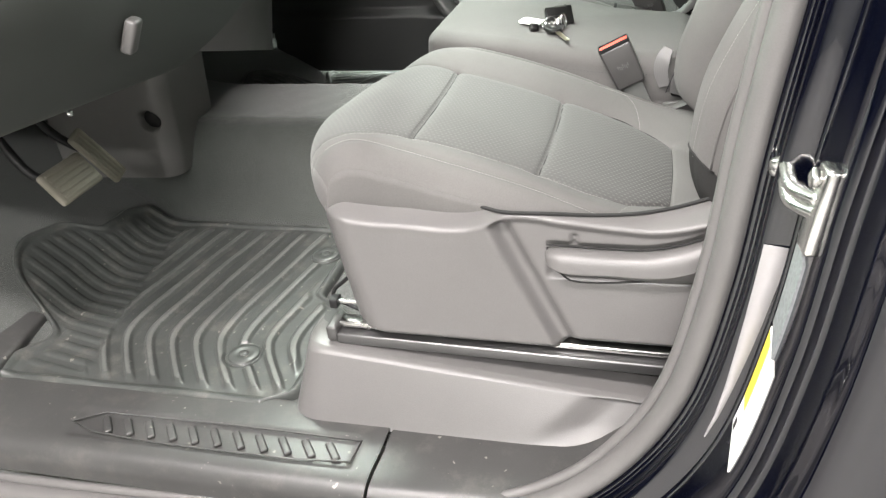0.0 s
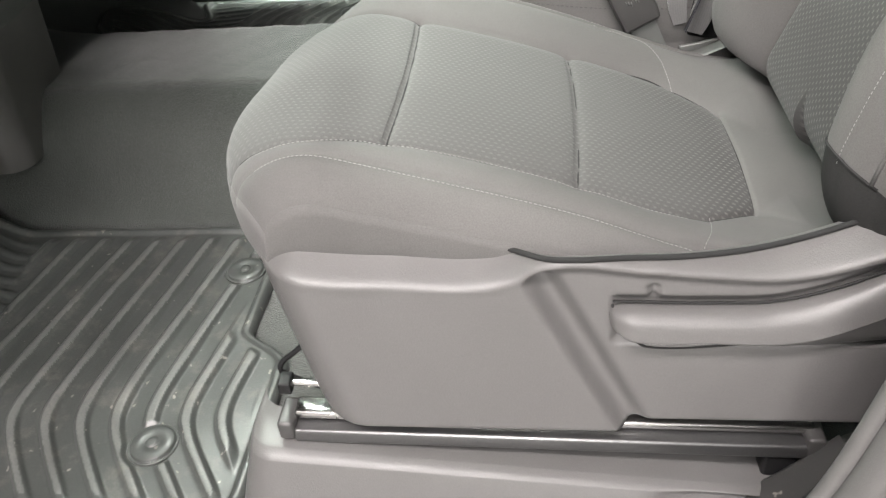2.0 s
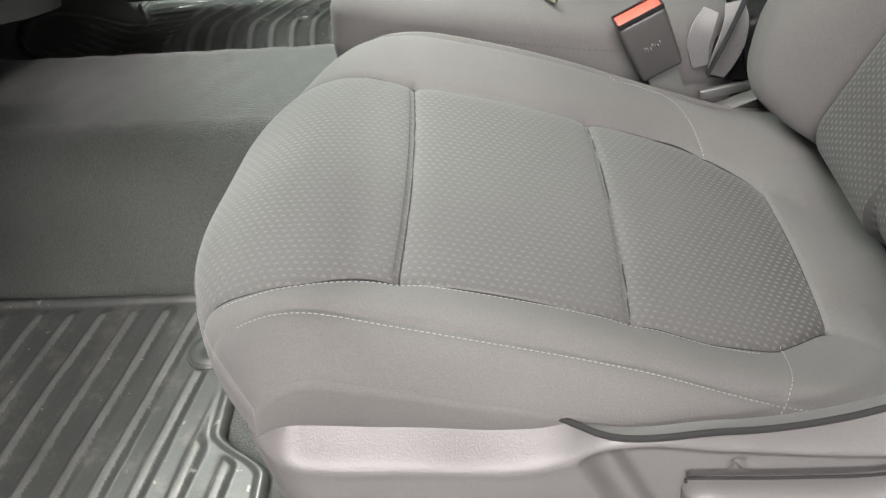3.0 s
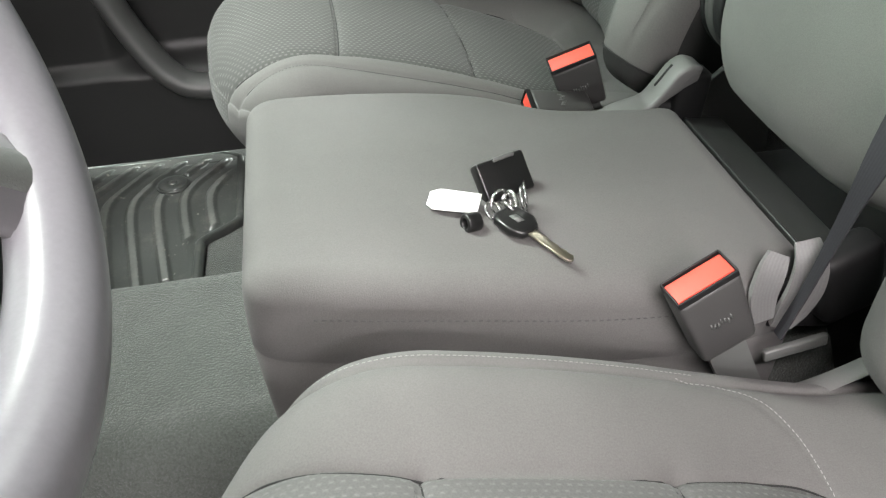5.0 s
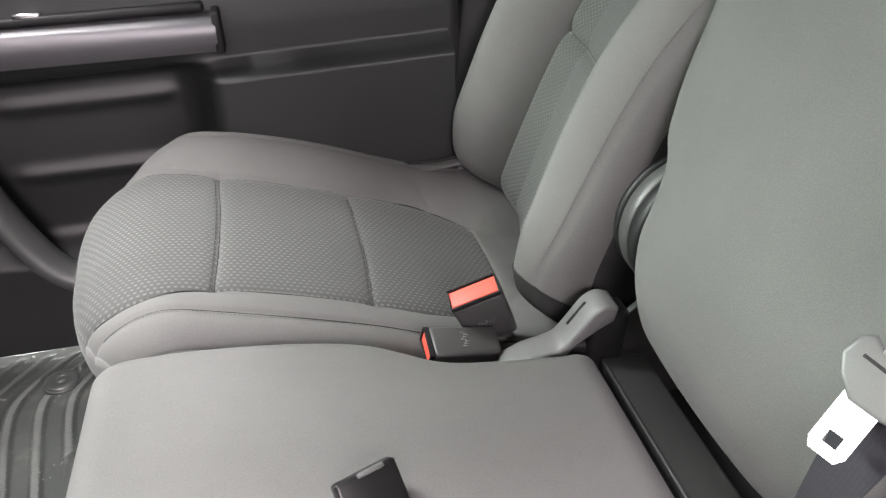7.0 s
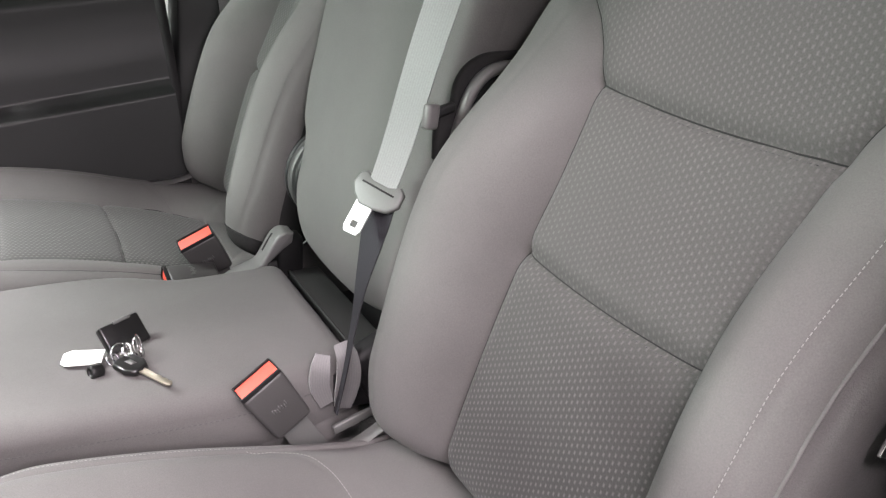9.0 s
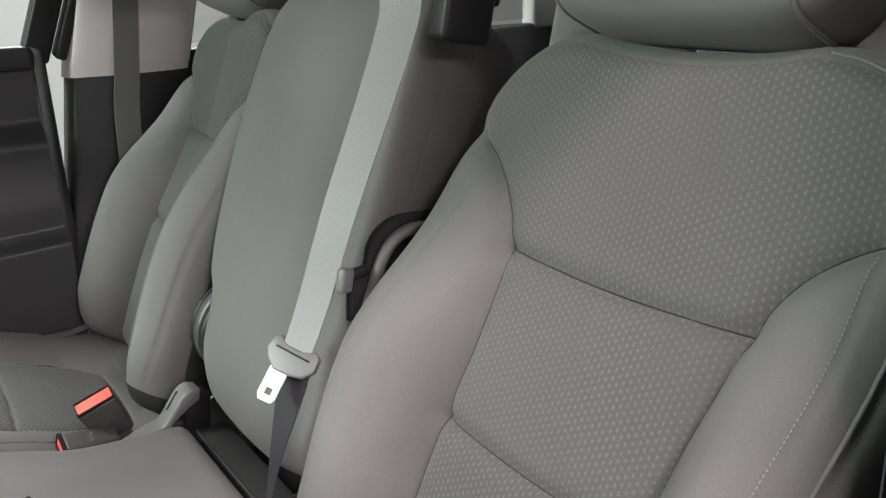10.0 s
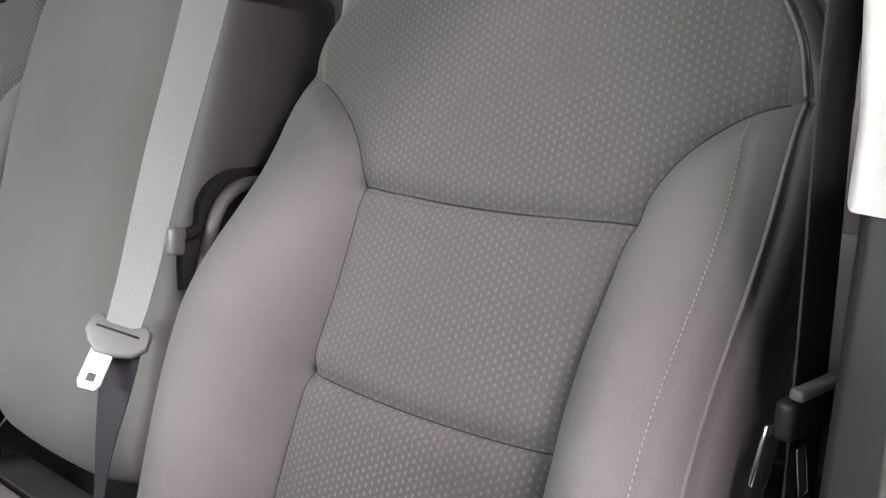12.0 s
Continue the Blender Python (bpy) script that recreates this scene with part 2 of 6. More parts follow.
WORN_LIT_RUBBER = surface("worn_lit_mat_rubber", (0.102, 0.107, 0.101), 0.36, grain=420, grain_amount=0.35, bump=0.25, stain=14, stain_amount=0.45, dust=0.35)
PEDAL = surface("worn_pedal_rubber", (0.20, 0.185, 0.148), 0.7, grain=400, bump=0.4, dust=0.4)
PAD = surface("grey_textured_pad", (0.16, 0.17, 0.175), 0.6, grain=260, grain_amount=0.5, bump=0.8)
HEADLINER = surface("headliner_cloth", (0.32, 0.32, 0.305), 0.95, grain=700, bump=0.3)
GLASS = nodes_of("window_glass")[0]
_p = GLASS.node_tree.nodes["Principled BSDF"]
_p.inputs["Transmission Weight"].default_value, _p.inputs["Roughness"].default_value, _p.inputs["IOR"].default_value = 1.0, 0.0, 1.45
CONCRETE = surface("garage_concrete", (0.36, 0.35, 0.34), 0.6, grain=60, stain=1.5, stain_amount=0.25, bump=0.2)
WALLPAINT = surface("garage_wall_paint", (0.26, 0.26, 0.255), 0.7, grain=90, grain_amount=0.04, bump=0.1, stain=1.0, stain_amount=0.06)
DARKWALL = surface("dark_unseen_wall", (0.022, 0.022, 0.023), 0.6, grain=90, grain_amount=0.05, bump=0.1, stain=1.0)
RAIL = surface("dull_steel", (0.16, 0.16, 0.16), 0.4, metal=0.9, grain=400, grain_amount=0.12, bump=0.05)
TUBE_GLOW = glowing("lamp_diffuser", (1.0, 0.98, 0.96), 14.0)


# ---- mesh helpers ----
def mesh_object(name, verts, faces, material, parent=None, label="", uv=None, smooth=True):
    me = bpy.data.meshes.new(name)
    me.from_pydata([tuple(v) for v in verts], [], [tuple(f) for f in faces])
    me.materials.append(material)
    if uv is not None:
        layer = me.uv_layers.new(name="UVMap")
        index = np.empty(len(me.loops), dtype=np.int32)
        me.loops.foreach_get("vertex_index", index)
        layer.data.foreach_set("uv", np.asarray(uv, dtype=np.float32)[index].ravel())
    me.polygons.foreach_set("use_smooth", [smooth] * len(me.polygons))
    me.update()
    ob = new(name, me)
    if parent is not None:
        ob.parent = parent
        ob.matrix_parent_inverse = parent.matrix_world.inverted()
    if label:
        ob["label"] = label
    return ob


def part(name, bm, material, parent=None, label="", smooth=True):
    me = bpy.data.meshes.new(name)
    bm.to_mesh(me)
    bm.free()
    me.materials.append(material)
    me.polygons.foreach_set("use_smooth", [smooth] * len(me.polygons))
    ob = new(name, me)
    if parent is not None:
        ob.parent = parent
        ob.matrix_parent_inverse = parent.matrix_world.inverted()
    if label:
        ob["label"] = label
    return ob


def base(name, x, y, z, label, category, group="", kind=""):
    ob = new(name)
    ob.empty_display_size = 0.05
    ob.matrix_world = Matrix.Translation((x, y, z))
    bpy.context.view_layer.update()
    return tagged(ob, label, category, group, kind)


def box(size, at=(0, 0, 0), turn=None, bevel=0.004, segments=3):
    bm = bmesh.new()
    bmesh.ops.create_cube(bm, size=1)
    bmesh.ops.scale(bm, vec=size, verts=bm.verts)
    if bevel:
        bmesh.ops.bevel(bm, geom=bm.edges[:], offset=min(bevel, min(size) * 0.45), segments=segments, profile=0.5, affect="EDGES")
    m = Matrix.Translation(at) @ (turn.to_4x4() if turn is not None else Matrix())
    bmesh.ops.transform(bm, matrix=m, verts=bm.verts)
    return bm


def frame_of(ahead, side):
    """A turn whose x runs along ahead and whose y lies as near to side as can be."""
    a = Vector(ahead).normalized()
    n = a.cross(Vector(side)).normalized()
    return Matrix((a, n.cross(a), n)).transposed()


def tube(points, radius, sides=12, closed=False, squash=1.0, up=(0, 0, 1), caps=True):
    """Verts and faces of a tube along points; radius may be a list; squash flattens it along the second normal."""
    pts = [Vector(p) for p in points]
    n = len(pts)
    verts, faces = [], []
    for i, p in enumerate(pts):
        a = pts[(i + 1) % n] if closed or i < n - 1 else p
        b = pts[i - 1] if closed or i > 0 else p
        d = (a - b).normalized()
        s = d.cross(Vector(up))
        if s.length < 1e-4:
            s = d.cross(Vector((1, 0, 0)))
        s.normalize()
        u = s.cross(d)
        r = radius[i] if isinstance(radius, (list, tuple)) else radius
        for k in range(sides):
            g = 2 * math.pi * k / sides
            verts.append(p + s * (r * math.cos(g)) + u * (r * squash * math.sin(g)))
    for i in range(n if closed else n - 1):
        for k in range(sides):
            i2, k2 = (i + 1) % n, (k + 1) % sides
            faces.append((i * sides + k, i * sides + k2, i2 * sides + k2, i2 * sides + k))
    if caps and not closed:
        faces.append(tuple(range(sides))[::-1])
        faces.append(tuple((n - 1) * sides + k for k in range(sides)))
    return verts, faces


def smooth_path(points, steps=8):
    """Catmull-Rom through the points."""
    p = [Vector(q) for q in points]
    p = [p[0] * 2 - p[1]] + p + [p[-1] * 2 - p[-2]]
    out = []
    for i in range(1, len(p) - 2):
        for k in range(steps):
            t = k / steps
            a, b, c, d = p[i - 1], p[i], p[i + 1], p[i + 2]
            out.append(0.5 * ((2 * b) + (c - a) * t + (2 * a - 5 * b + 4 * c - d) * t * t + (3 * b - a - 3 * c + d) * t ** 3))
    out.append(p[-2])
    return out


def ribbon(points, across, width, thick=0.0014):
    """A flat strap along points; across holds one width direction a point. Gives verts, faces, uv in metres."""
    verts, faces, uv = [], [], []
    run, n = 0.0, len(points)
    for i, p in enumerate(points):
        p = Vector(p)
        if i:
            run += (p - Vector(points[i - 1])).length
        d = (Vector(points[min(i + 1, n - 1)]) - Vector(points[max(i - 1, 0)])).normalized()
        a = Vector(across[i])
        a = (a - d * a.dot(d)).normalized()
        nn = a.cross(d)
        wide = width[i] if isinstance(width, list) else width
        for s, q in ((-0.5, 1), (0.5, 1), (0.5, 1), (0.5, -1), (0.5, -1), (-0.5, -1), (-0.5, -1), (-0.5, 1)):
            verts.append(p + a * (wide * s) + nn * (thick * 0.5 * q))
            uv.append((s * wide, run))
    for i in range(n - 1):
        for k in range(4):
            faces.append((i * 8 + 2 * k, i * 8 + 2 * k + 1, (i + 1) * 8 + 2 * k + 1, (i + 1) * 8 + 2 * k))
    return verts, faces, uv


def grid_faces(rows, cols, flip=False, start=0):
    r = np.arange(rows - 1)[:, None] * cols + np.arange(cols - 1)[None, :] + start
    f = np.stack([r, r + 1, r + cols + 1, r + cols], -1).reshape(-1, 4)
    return f[:, ::-1] if flip else f


def sheet(name, points, material, parent=None, label="", flip=False, uv=None):
    """A surface from an array of points, rows by columns."""
    points = np.asarray(points, float)
    rows, cols = points.shape[:2]
    return mesh_object(name, points.reshape(-1, 3), grid_faces(rows, cols, flip), material, parent, label, uv)


def slab(name, outline, thick, material, parent=None, label="", matrix=None, bevel=0.002, segments=2):
    """A flat plate with the given outline (x, y), thickness in z, bevelled edges, laid by matrix."""
    bm = bmesh.new()
    vs = [bm.verts.new((x, y, 0)) for x, y in outline]
    f = bm.faces.new(vs)
    if f.normal.z < 0:
        f.normal_flip()
    bm.normal_update()
    top = bmesh.ops.extrude_face_region(bm, geom=[f])
    bmesh.ops.translate(bm, vec=(0, 0, thick), verts=[v for v in top["geom"] if isinstance(v, bmesh.types.BMVert)])
    bmesh.ops.recalc_face_normals(bm, faces=bm.faces[:])
    if bevel:
        edges = [e for e in bm.edges if abs(e.verts[0].co.z - e.verts[1].co.z) < 1e-6]
        bmesh.ops.bevel(bm, geom=edges, offset=bevel, segments=segments, profile=0.5, affect="EDGES")
    if matrix is not None:
        bmesh.ops.transform(bm, matrix=matrix, verts=bm.verts)
    return part(name, bm, material, parent, label)


def bump_box(a, lo, hi, edge):
    """1 inside lo..hi, 0 outside, soft over edge."""
    return smoothstep((a - lo) / edge + 0.5) * smoothstep((hi - a) / edge + 0.5)


def smoothstep(t):
    t = np.clip(t, 0, 1)
    return t * t * (3 - 2 * t)


def knots(x, pairs):
    """A smooth curve through (x, value) pairs, by monotone cubic pieces."""
    px, py = np.array([p[0] for p in pairs], float), np.array([p[1] for p in pairs], float)
    d = np.gradient(py, px)
    x = np.clip(x, px[0], px[-1])
    i = np.clip(np.searchsorted(px, x) - 1, 0, len(px) - 2)
    h = px[i + 1] - px[i]
    t = (x - px[i]) / h
    return ((2 * t**3 - 3 * t**2 + 1) * py[i] + (t**3 - 2 * t**2 + t) * h * d[i] + (-2 * t**3 + 3 * t**2) * py[i + 1] + (t**3 - t**2) * h * d[i + 1])


def seam_distance(a, b, line):
    """Distance of the points (a, b) from a polyline."""
    best = np.full(a.shape, 1e9)
    for (x0, y0), (x1, y1) in zip(line[:-1], line[1:]):
        dx, dy = x1 - x0, y1 - y0
        t = np.clip(((a - x0) * dx + (b - y0) * dy) / (dx * dx + dy * dy), 0, 1)
        best = np.minimum(best, np.hypot(a - x0 - t * dx, b - y0 - t * dy))
    return best


def stitches(name, points, parent, normals, material, length=0.0026, gap=0.0014, radius=0.00036):
    """A row of thread stitches along a dense line of points."""
    pts = [Vector(p) for p in points]
    verts, faces, run, need = [], [], 0.0, 0.0
    for i in range(len(pts) - 1):
        seg = (pts[i + 1] - pts[i]).length
        while need <= run + seg and seg > 0:
            d = (pts[i + 1] - pts[i]).normalized()
            p = pts[i] + d * (need - run)
            n = Vector(normals[i]).normalized()
            s = d.cross(n).normalized()
            o = len(verts)
            for along, k in ((-0.5, 0.5), (-0.3, 1), (0.3, 1), (0.5, 0.5)):
                for a, b in ((-1, -0.2), (-0.7, 0.8), (0.7, 0.8), (1, -0.2)):
                    verts.append(p + d * (along * length) + s * (a * radius * k) + n * (b * radius * k))
            for q in range(3):
                for w in range(3):
                    faces.append((o + q * 4 + w, o + q * 4 + w + 1, o + q * 4 + w + 5, o + q * 4 + w + 4))
            need += length + gap
        run += seg
    return mesh_object(name, verts, faces, material, parent)


def lathe(profile, sides=24):
    """Verts and faces turned about z from (radius, z) pairs."""
    verts, faces = [], []
    for r, z in profile:
        for k in range(sides):
            g = 2 * math.pi * k / sides
            verts.append(Vector((r * math.cos(g), r * math.sin(g), z)))
    for i in range(len(profile) - 1):
        for k in range(sides):
            k2 = (k + 1) % sides
            faces.append((i * sides + k, i * sides + k2, (i + 1) * sides + k2, (i + 1) * sides + k))
    faces.append(tuple(range(sides))[::-1])
    faces.append(tuple((len(profile) - 1) * sides + k for k in range(sides)))
    return verts, faces


# ---- garage round the vehicle ----
def room_side(name, size, at, material, label):
    ob = part(name, box(size, at, bevel=0), material, None, label, smooth=False)
    return tagged(ob, label, "wall", kind="structure")


GROUND = -0.62
tagged(room_side("ground", (14, 14, 0.1), (0, 0.4, GROUND - 0.05), CONCRETE, "grey concrete garage floor under the truck"), category="floor")
room_side("wall_north", (14, 0.1, 4), (0, 6.4, 1.0), WALLPAINT, "white painted garage wall")
# unseen wall, made pale to bounce side light and reflect in the jamb
room_side("wall_south", (14, 0.1, 4), (0, -6.6, 1.0), WALLPAINT, "white painted garage wall")
room_side("wall_east", (0.1, 12, 4), (6.0, 0.4, 1.0), WALLPAINT, "white painted garage wall")
# unseen wall, made dark so the black paint reflects little
room_side("wall_west", (0.1, 12, 4), (-6.0, 0.4, 1.0), DARKWALL, "unseen garage wall, dark to keep reflections low")
tagged(room_side("ceiling", (14, 14, 0.1), (0, 0.4, CEILING_Z + 0.1), WALLPAINT, "white painted garage ceiling"), category="ceiling")
for lx, ly, long_x, long_y, watts, colour in LAMP_ROWS:
    light = base("assumed_ceiling_light", lx, ly, CEILING_Z + 0.05, "unseen fluorescent tray assumed on the garage ceiling", "lamp", "garage ceiling lights")
    part("housing", box((long_x + 0.1, long_y + 0.1, 0.07), (lx, ly, CEILING_Z + 0.01), bevel=0.01), WALLPAINT, light)
    part("diffuser", box((long_x, long_y, 0.02), (lx, ly, CEILING_Z - 0.04), bevel=0.004), TUBE_GLOW, light, "glowing white diffuser")


# fixture made up for the added fill lamp
light = base("added_fill_light", TILTED_FILL[0] - 0.1, TILTED_FILL[1], TILTED_FILL[2] - 0.2, "unseen tilted light tray added ahead of the truck as fill", "lamp")
tilt = look(TILTED_FILL, (0.4, 0.7, 0.75)).to_3x3()
part("housing", box((1.7, 0.5, 0.07), Vector(TILTED_FILL) + tilt @ Vector((0, 0, 0.11)), tilt, 0.01), WALLPAINT, light)
part("diffuser", box((1.6, 0.4, 0.02), Vector(TILTED_FILL) + tilt @ Vector((0, 0, 0.06)), tilt, 0.004), TUBE_GLOW, light, "glowing white diffuser")
part("bracket", box((0.08, 0.2, 0.36), (TILTED_FILL[0] - 0.12, TILTED_FILL[1], TILTED_FILL[2] + 0.2), bevel=0.01), WALLPAINT, light)


# ---- cab floor ----
def floor_height(x, y):
    tunnel = 0.185 * smoothstep((y - 0.235) / 0.13) * smoothstep((0.70 - y) / 0.13)
    toe = np.maximum(0, -0.80 - x) * 0.55
    toe = toe * smoothstep((-0.76 - x) / 0.12)
    return np.maximum(tunnel + 0.25 * toe, toe) - 0.008


fx, fy = np.meshgrid(np.linspace(-1.25, 1.55, 141), np.linspace(-0.33, 1.25, 106), indexing="ij")
floor = sheet("floor", np.stack([fx, fy, floor_height(fx, fy) + 0.0015 * np.sin(fx * 90) * np.sin(fy * 70)], -1), CARPET)
tagged(floor, "dark grey carpeted cab floor with a raised centre tunnel", "floor", kind="structure")


def mat_relief(x, y, cy, sgn):
    """Ribs of a moulded rubber mat; w runs towards the outer side as negative."""
    w = (y - cy) * sgn
    d = -0.15 - w
    bend = 0.475 * (d + np.sqrt(d * d + 0.035**2))
    p = x - 0.18 * w - bend
    main = 0.5 + 0.5 * np.cos(2 * np.pi * p / 0.042)
    main = smoothstep((main - 0.45) / 0.5)
    front = 0.5 + 0.5 * np.cos(2 * np.pi * (w + 0.2 * (x + 0.8)) / 0.027)
    front = smoothstep((front - 0.35) / 0.5)
    k = smoothstep((-0.735 - x - 0.2 * w) / 0.03)
    return main * (1 - k) + front * k


def floor_mat(cy, sgn, label):
    thing = base("floor_mat", -0.6, cy, 0.0, label, "floor mat", "front floor mats")
    nx, ny = 300, 230
    u, v = np.meshgrid(np.linspace(0, 1, nx), np.linspace(0, 1, ny), indexing="ij")
    w = -0.287 + 0.512 * v
    rear = -0.335 - 0.06 * bump_box(w, -0.03, 0.30, 0.06) - 0.045 * smoothstep((-0.24 - w) / 0.045) ** 2
    ahead = knots(w, [(-0.29, -0.83), (-0.25, -0.835), (-0.165, -0.82), (-0.10, -0.92), (-0.03, -0.962), (0.03, -0.955), (0.072, -0.938), (0.092, -0.905), (0.13, -0.892), (0.19, -0.885), (0.23, -0.862)])
    x = ahead + (rear - ahead) * u
    edge = np.minimum.reduce([x - ahead, rear - x, w + 0.287, 0.225 - w])
    lip = 0.0050 * np.exp(-(((edge - 0.0075) / 0.006) ** 4))
    ribs = (0.0052 - 0.0026 * smoothstep((-0.735 - x - 0.2 * w) / 0.03)) * mat_relief(x, cy + sgn * w, cy, sgn) * smoothstep((edge - 0.018) / 0.02)
    flat = np.ones_like(x)
    for px, pw in ((-0.457, -0.184), (-0.439, 0.121)):
        r = np.hypot(x - px, w - pw)
        flat = flat * smoothstep((r - 0.029) / 0.006)
    ground = np.maximum(0, -0.80 - x) * 0.55 * smoothstep((-0.76 - x) / 0.12)
    z = ground + 0.002 + lip + ribs * flat + 0.0012 * np.sin(x * 31 + 2) * np.sin(w * 27)
    pts = np.stack([x, cy + sgn * w, z], -1)
    skirt = lambda line: np.stack([line[:, 0], line[:, 1], line[:, 2] - 0.012], -1)
    rows = np.concatenate([skirt(pts[0])[None], pts, skirt(pts[-1])[None]], 0)
    left, right = rows[:, :1].copy(), rows[:, -1:].copy()
    left[..., 2] -= 0.01
    right[..., 2] -= 0.01
    rows = np.concatenate([left, rows, right], 1)
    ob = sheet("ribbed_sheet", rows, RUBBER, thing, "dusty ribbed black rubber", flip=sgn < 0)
    # rib tops paler: wear, plus their gloss highlight put into the colour
    ob.data.materials.append(WORN_LIT_RUBBER)
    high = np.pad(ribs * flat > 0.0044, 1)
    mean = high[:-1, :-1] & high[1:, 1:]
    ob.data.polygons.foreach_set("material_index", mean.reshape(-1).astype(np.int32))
    for px, pw in ((-0.457, -0.184), (-0.439, 0.121)):
        vs, fs = lathe([(0.0285, 0.0), (0.0285, 0.002), (0.0275, 0.003), (0.0262, 0.0018), (0.025, 0.0022), (0.025, 0.0048), (0.0235, 0.006), (0.009, 0.0064), (0.0082, 0.0055), (0.0074, 0.0055), (0.0066, 0.0068), (0.003, 0.0072), (0.001, 0.0072)], 36)
        mesh_object("retainer_knob", [v + Vector((px, cy + sgn * pw, 0.002)) for v in vs], fs, RUBBER, thing, "round black retainer knob")
    return thing


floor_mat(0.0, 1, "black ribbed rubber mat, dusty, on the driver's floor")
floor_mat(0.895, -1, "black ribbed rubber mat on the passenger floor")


# ---- sills and door openings ----
def sill(side_y, sgn, group):
    """sgn 1: driver's side, whose outer side is -y."""
    thing = base("sill_trim", -0.6, side_y, 0.0, "scuffed dark grey plastic sill trim inside the door opening", "sill trim", group)
    prof = [(0.065, -0.012), (0.06, 0.0), (0.05, 0.003), (0.0, 0.003), (-0.03, 0.002), (-0.055, 0.0), (-0.072, -0.004), (-0.082, -0.012), (-0.086, -0.024), (-0.086, -0.05)]
    prof = [(p.x, p.y) for p in smooth_path([(a, b, 0) for a, b in prof], 5)]
    xs = np.linspace(-1.15, -0.182, 160)
    pts = np.zeros((len(xs), len(prof), 3))
    for j, (dy, z) in enumerate(prof):
        pts[:, j, 0], pts[:, j, 1], pts[:, j, 2] = xs + 0.06 * min(0, dy + 0.02), side_y + sgn * dy, z
    if sgn > 0:
        rec = bump_box(pts[..., 0], -0.635, -0.215, 0.012) * bump_box(pts[..., 1] - side_y, -0.052, -0.004, 0.008)
        pts[..., 2] -= 0.004 * rec
    sheet("cover", pts, SILL, thing, flip=sgn < 0)
    if sgn > 0:
        for i in range(11):
            cx = -0.585 + i * 0.034
            bm = box((0.011, 0.036, 0.006), (cx, side_y - 0.028, 0.0005), Euler((0, 0, radians(38))).to_matrix(), 0.0028)
            part("tread_bar", bm, SILL, thing)
        a = [(-0.638, -0.031), (-0.60, -0.006), (-0.4, -0.004), (-0.212, -0.006), (-0.214, -0.045), (-0.3, -0.052), (-0.5, -0.052), (-0.6, -0.045)]
        vs, fs = tube([(x, side_y + y, 0.0035) for x, y in a], 0.0016, 6, closed=True)
        mesh_object("tread_border", vs, fs, SILL, thing)
    # rear half, that runs up into the pillar
    xs = np.linspace(-0.178, 0.22, 70)
    pts = np.zeros((len(xs), len(prof), 3))
    for j, (dy, z) in enumerate(prof):
        t = (xs + 0.178) / 0.398
        lift = 0.26 * np.maximum(0, t - 0.55) ** 2 * 2.2
        pts[:, j, 0], pts[:, j, 1], pts[:, j, 2] = xs + 0.06 * min(0, dy + 0.02), side_y + sgn * (dy + 0.02 * t), z - 0.002 + lift
    sheet("rear_cover", pts, SILL, thing, flip=sgn < 0)
    return thing


sill(-0.33, 1, "sills")
sill(1.20, -1, "sills")

SEAL_LINE = smooth_path([(-1.2, -0.43, -0.08), (-0.6, -0.43, -0.075), (-0.2, -0.42, -0.06), (-0.05, -0.404, -0.034), (0.05, -0.388, 0.0), (0.122, -0.372, 0.058),
                         (0.178, -0.366, 0.155), (0.210, -0.362, 0.294), (0.228, -0.360, 0.443), (0.246, -0.358, 0.566), (0.275, -0.352, 0.75), (0.33, -0.33, 1.0), (0.40, -0.27, 1.18)], 10)


def across_line(line, i):
    """The way out from the opening, square to the line, in the plane of x and z."""
    a, b = line[max(i - 1, 0)], line[min(i + 1, len(line) - 1)]
    d = (b - a).normalized()
    return Vector((d.z, 0, -d.x)).normalized()


seal = base("door_seal", 0, -0.36, 0.0, "grey rubber weatherstrip round the open door frame", "door seal")
vs, fs = tube(SEAL_LINE, 0.0165, 14, squash=0.8)
mesh_object("bulb", vs, fs, SEAL, seal)
line2 = [p - across_line(SEAL_LINE, i) * 0.014 + Vector((0, 0.012, 0)) for i, p in enumerate(SEAL_LINE)]
vs, fs = tube(line2, 0.007, 10)
mesh_object("lip", vs, fs, SEAL, seal)

body = base("truck_body", 0.3, -0.45, 0.0, "glossy black painted door jamb and rocker of a pickup truck", "truck body")
cross = [(0.008, -0.004), (0.014, -0.012), (0.020, -0.012), (0.0215, -0.018), (0.0225, -0.034), (0.0455, -0.040), (0.0485, -0.050), (0.053, -0.10), (0.056, -0.112), (0.062, -0.116), (0.066, -0.112), (0.074, -0.112),
         (0.080, -0.125), (0.084, -0.15), (0.100, -0.175), (0.2, -0.185), (0.5, -0.188)]
cross = [(q.x, q.y) for q in smooth_path([(a, b, 0) for a, b in cross], 4)]
pts = np.zeros((len(SEAL_LINE), len(cross), 3))
for i, p in enumerate(SEAL_LINE):
    o = across_line(SEAL_LINE, i)
    for j, (d, dy) in enumerate(cross):
        pts[i, j] = p + o * d + Vector((0, dy, 0))
sheet("jamb", pts, PAINT, body)
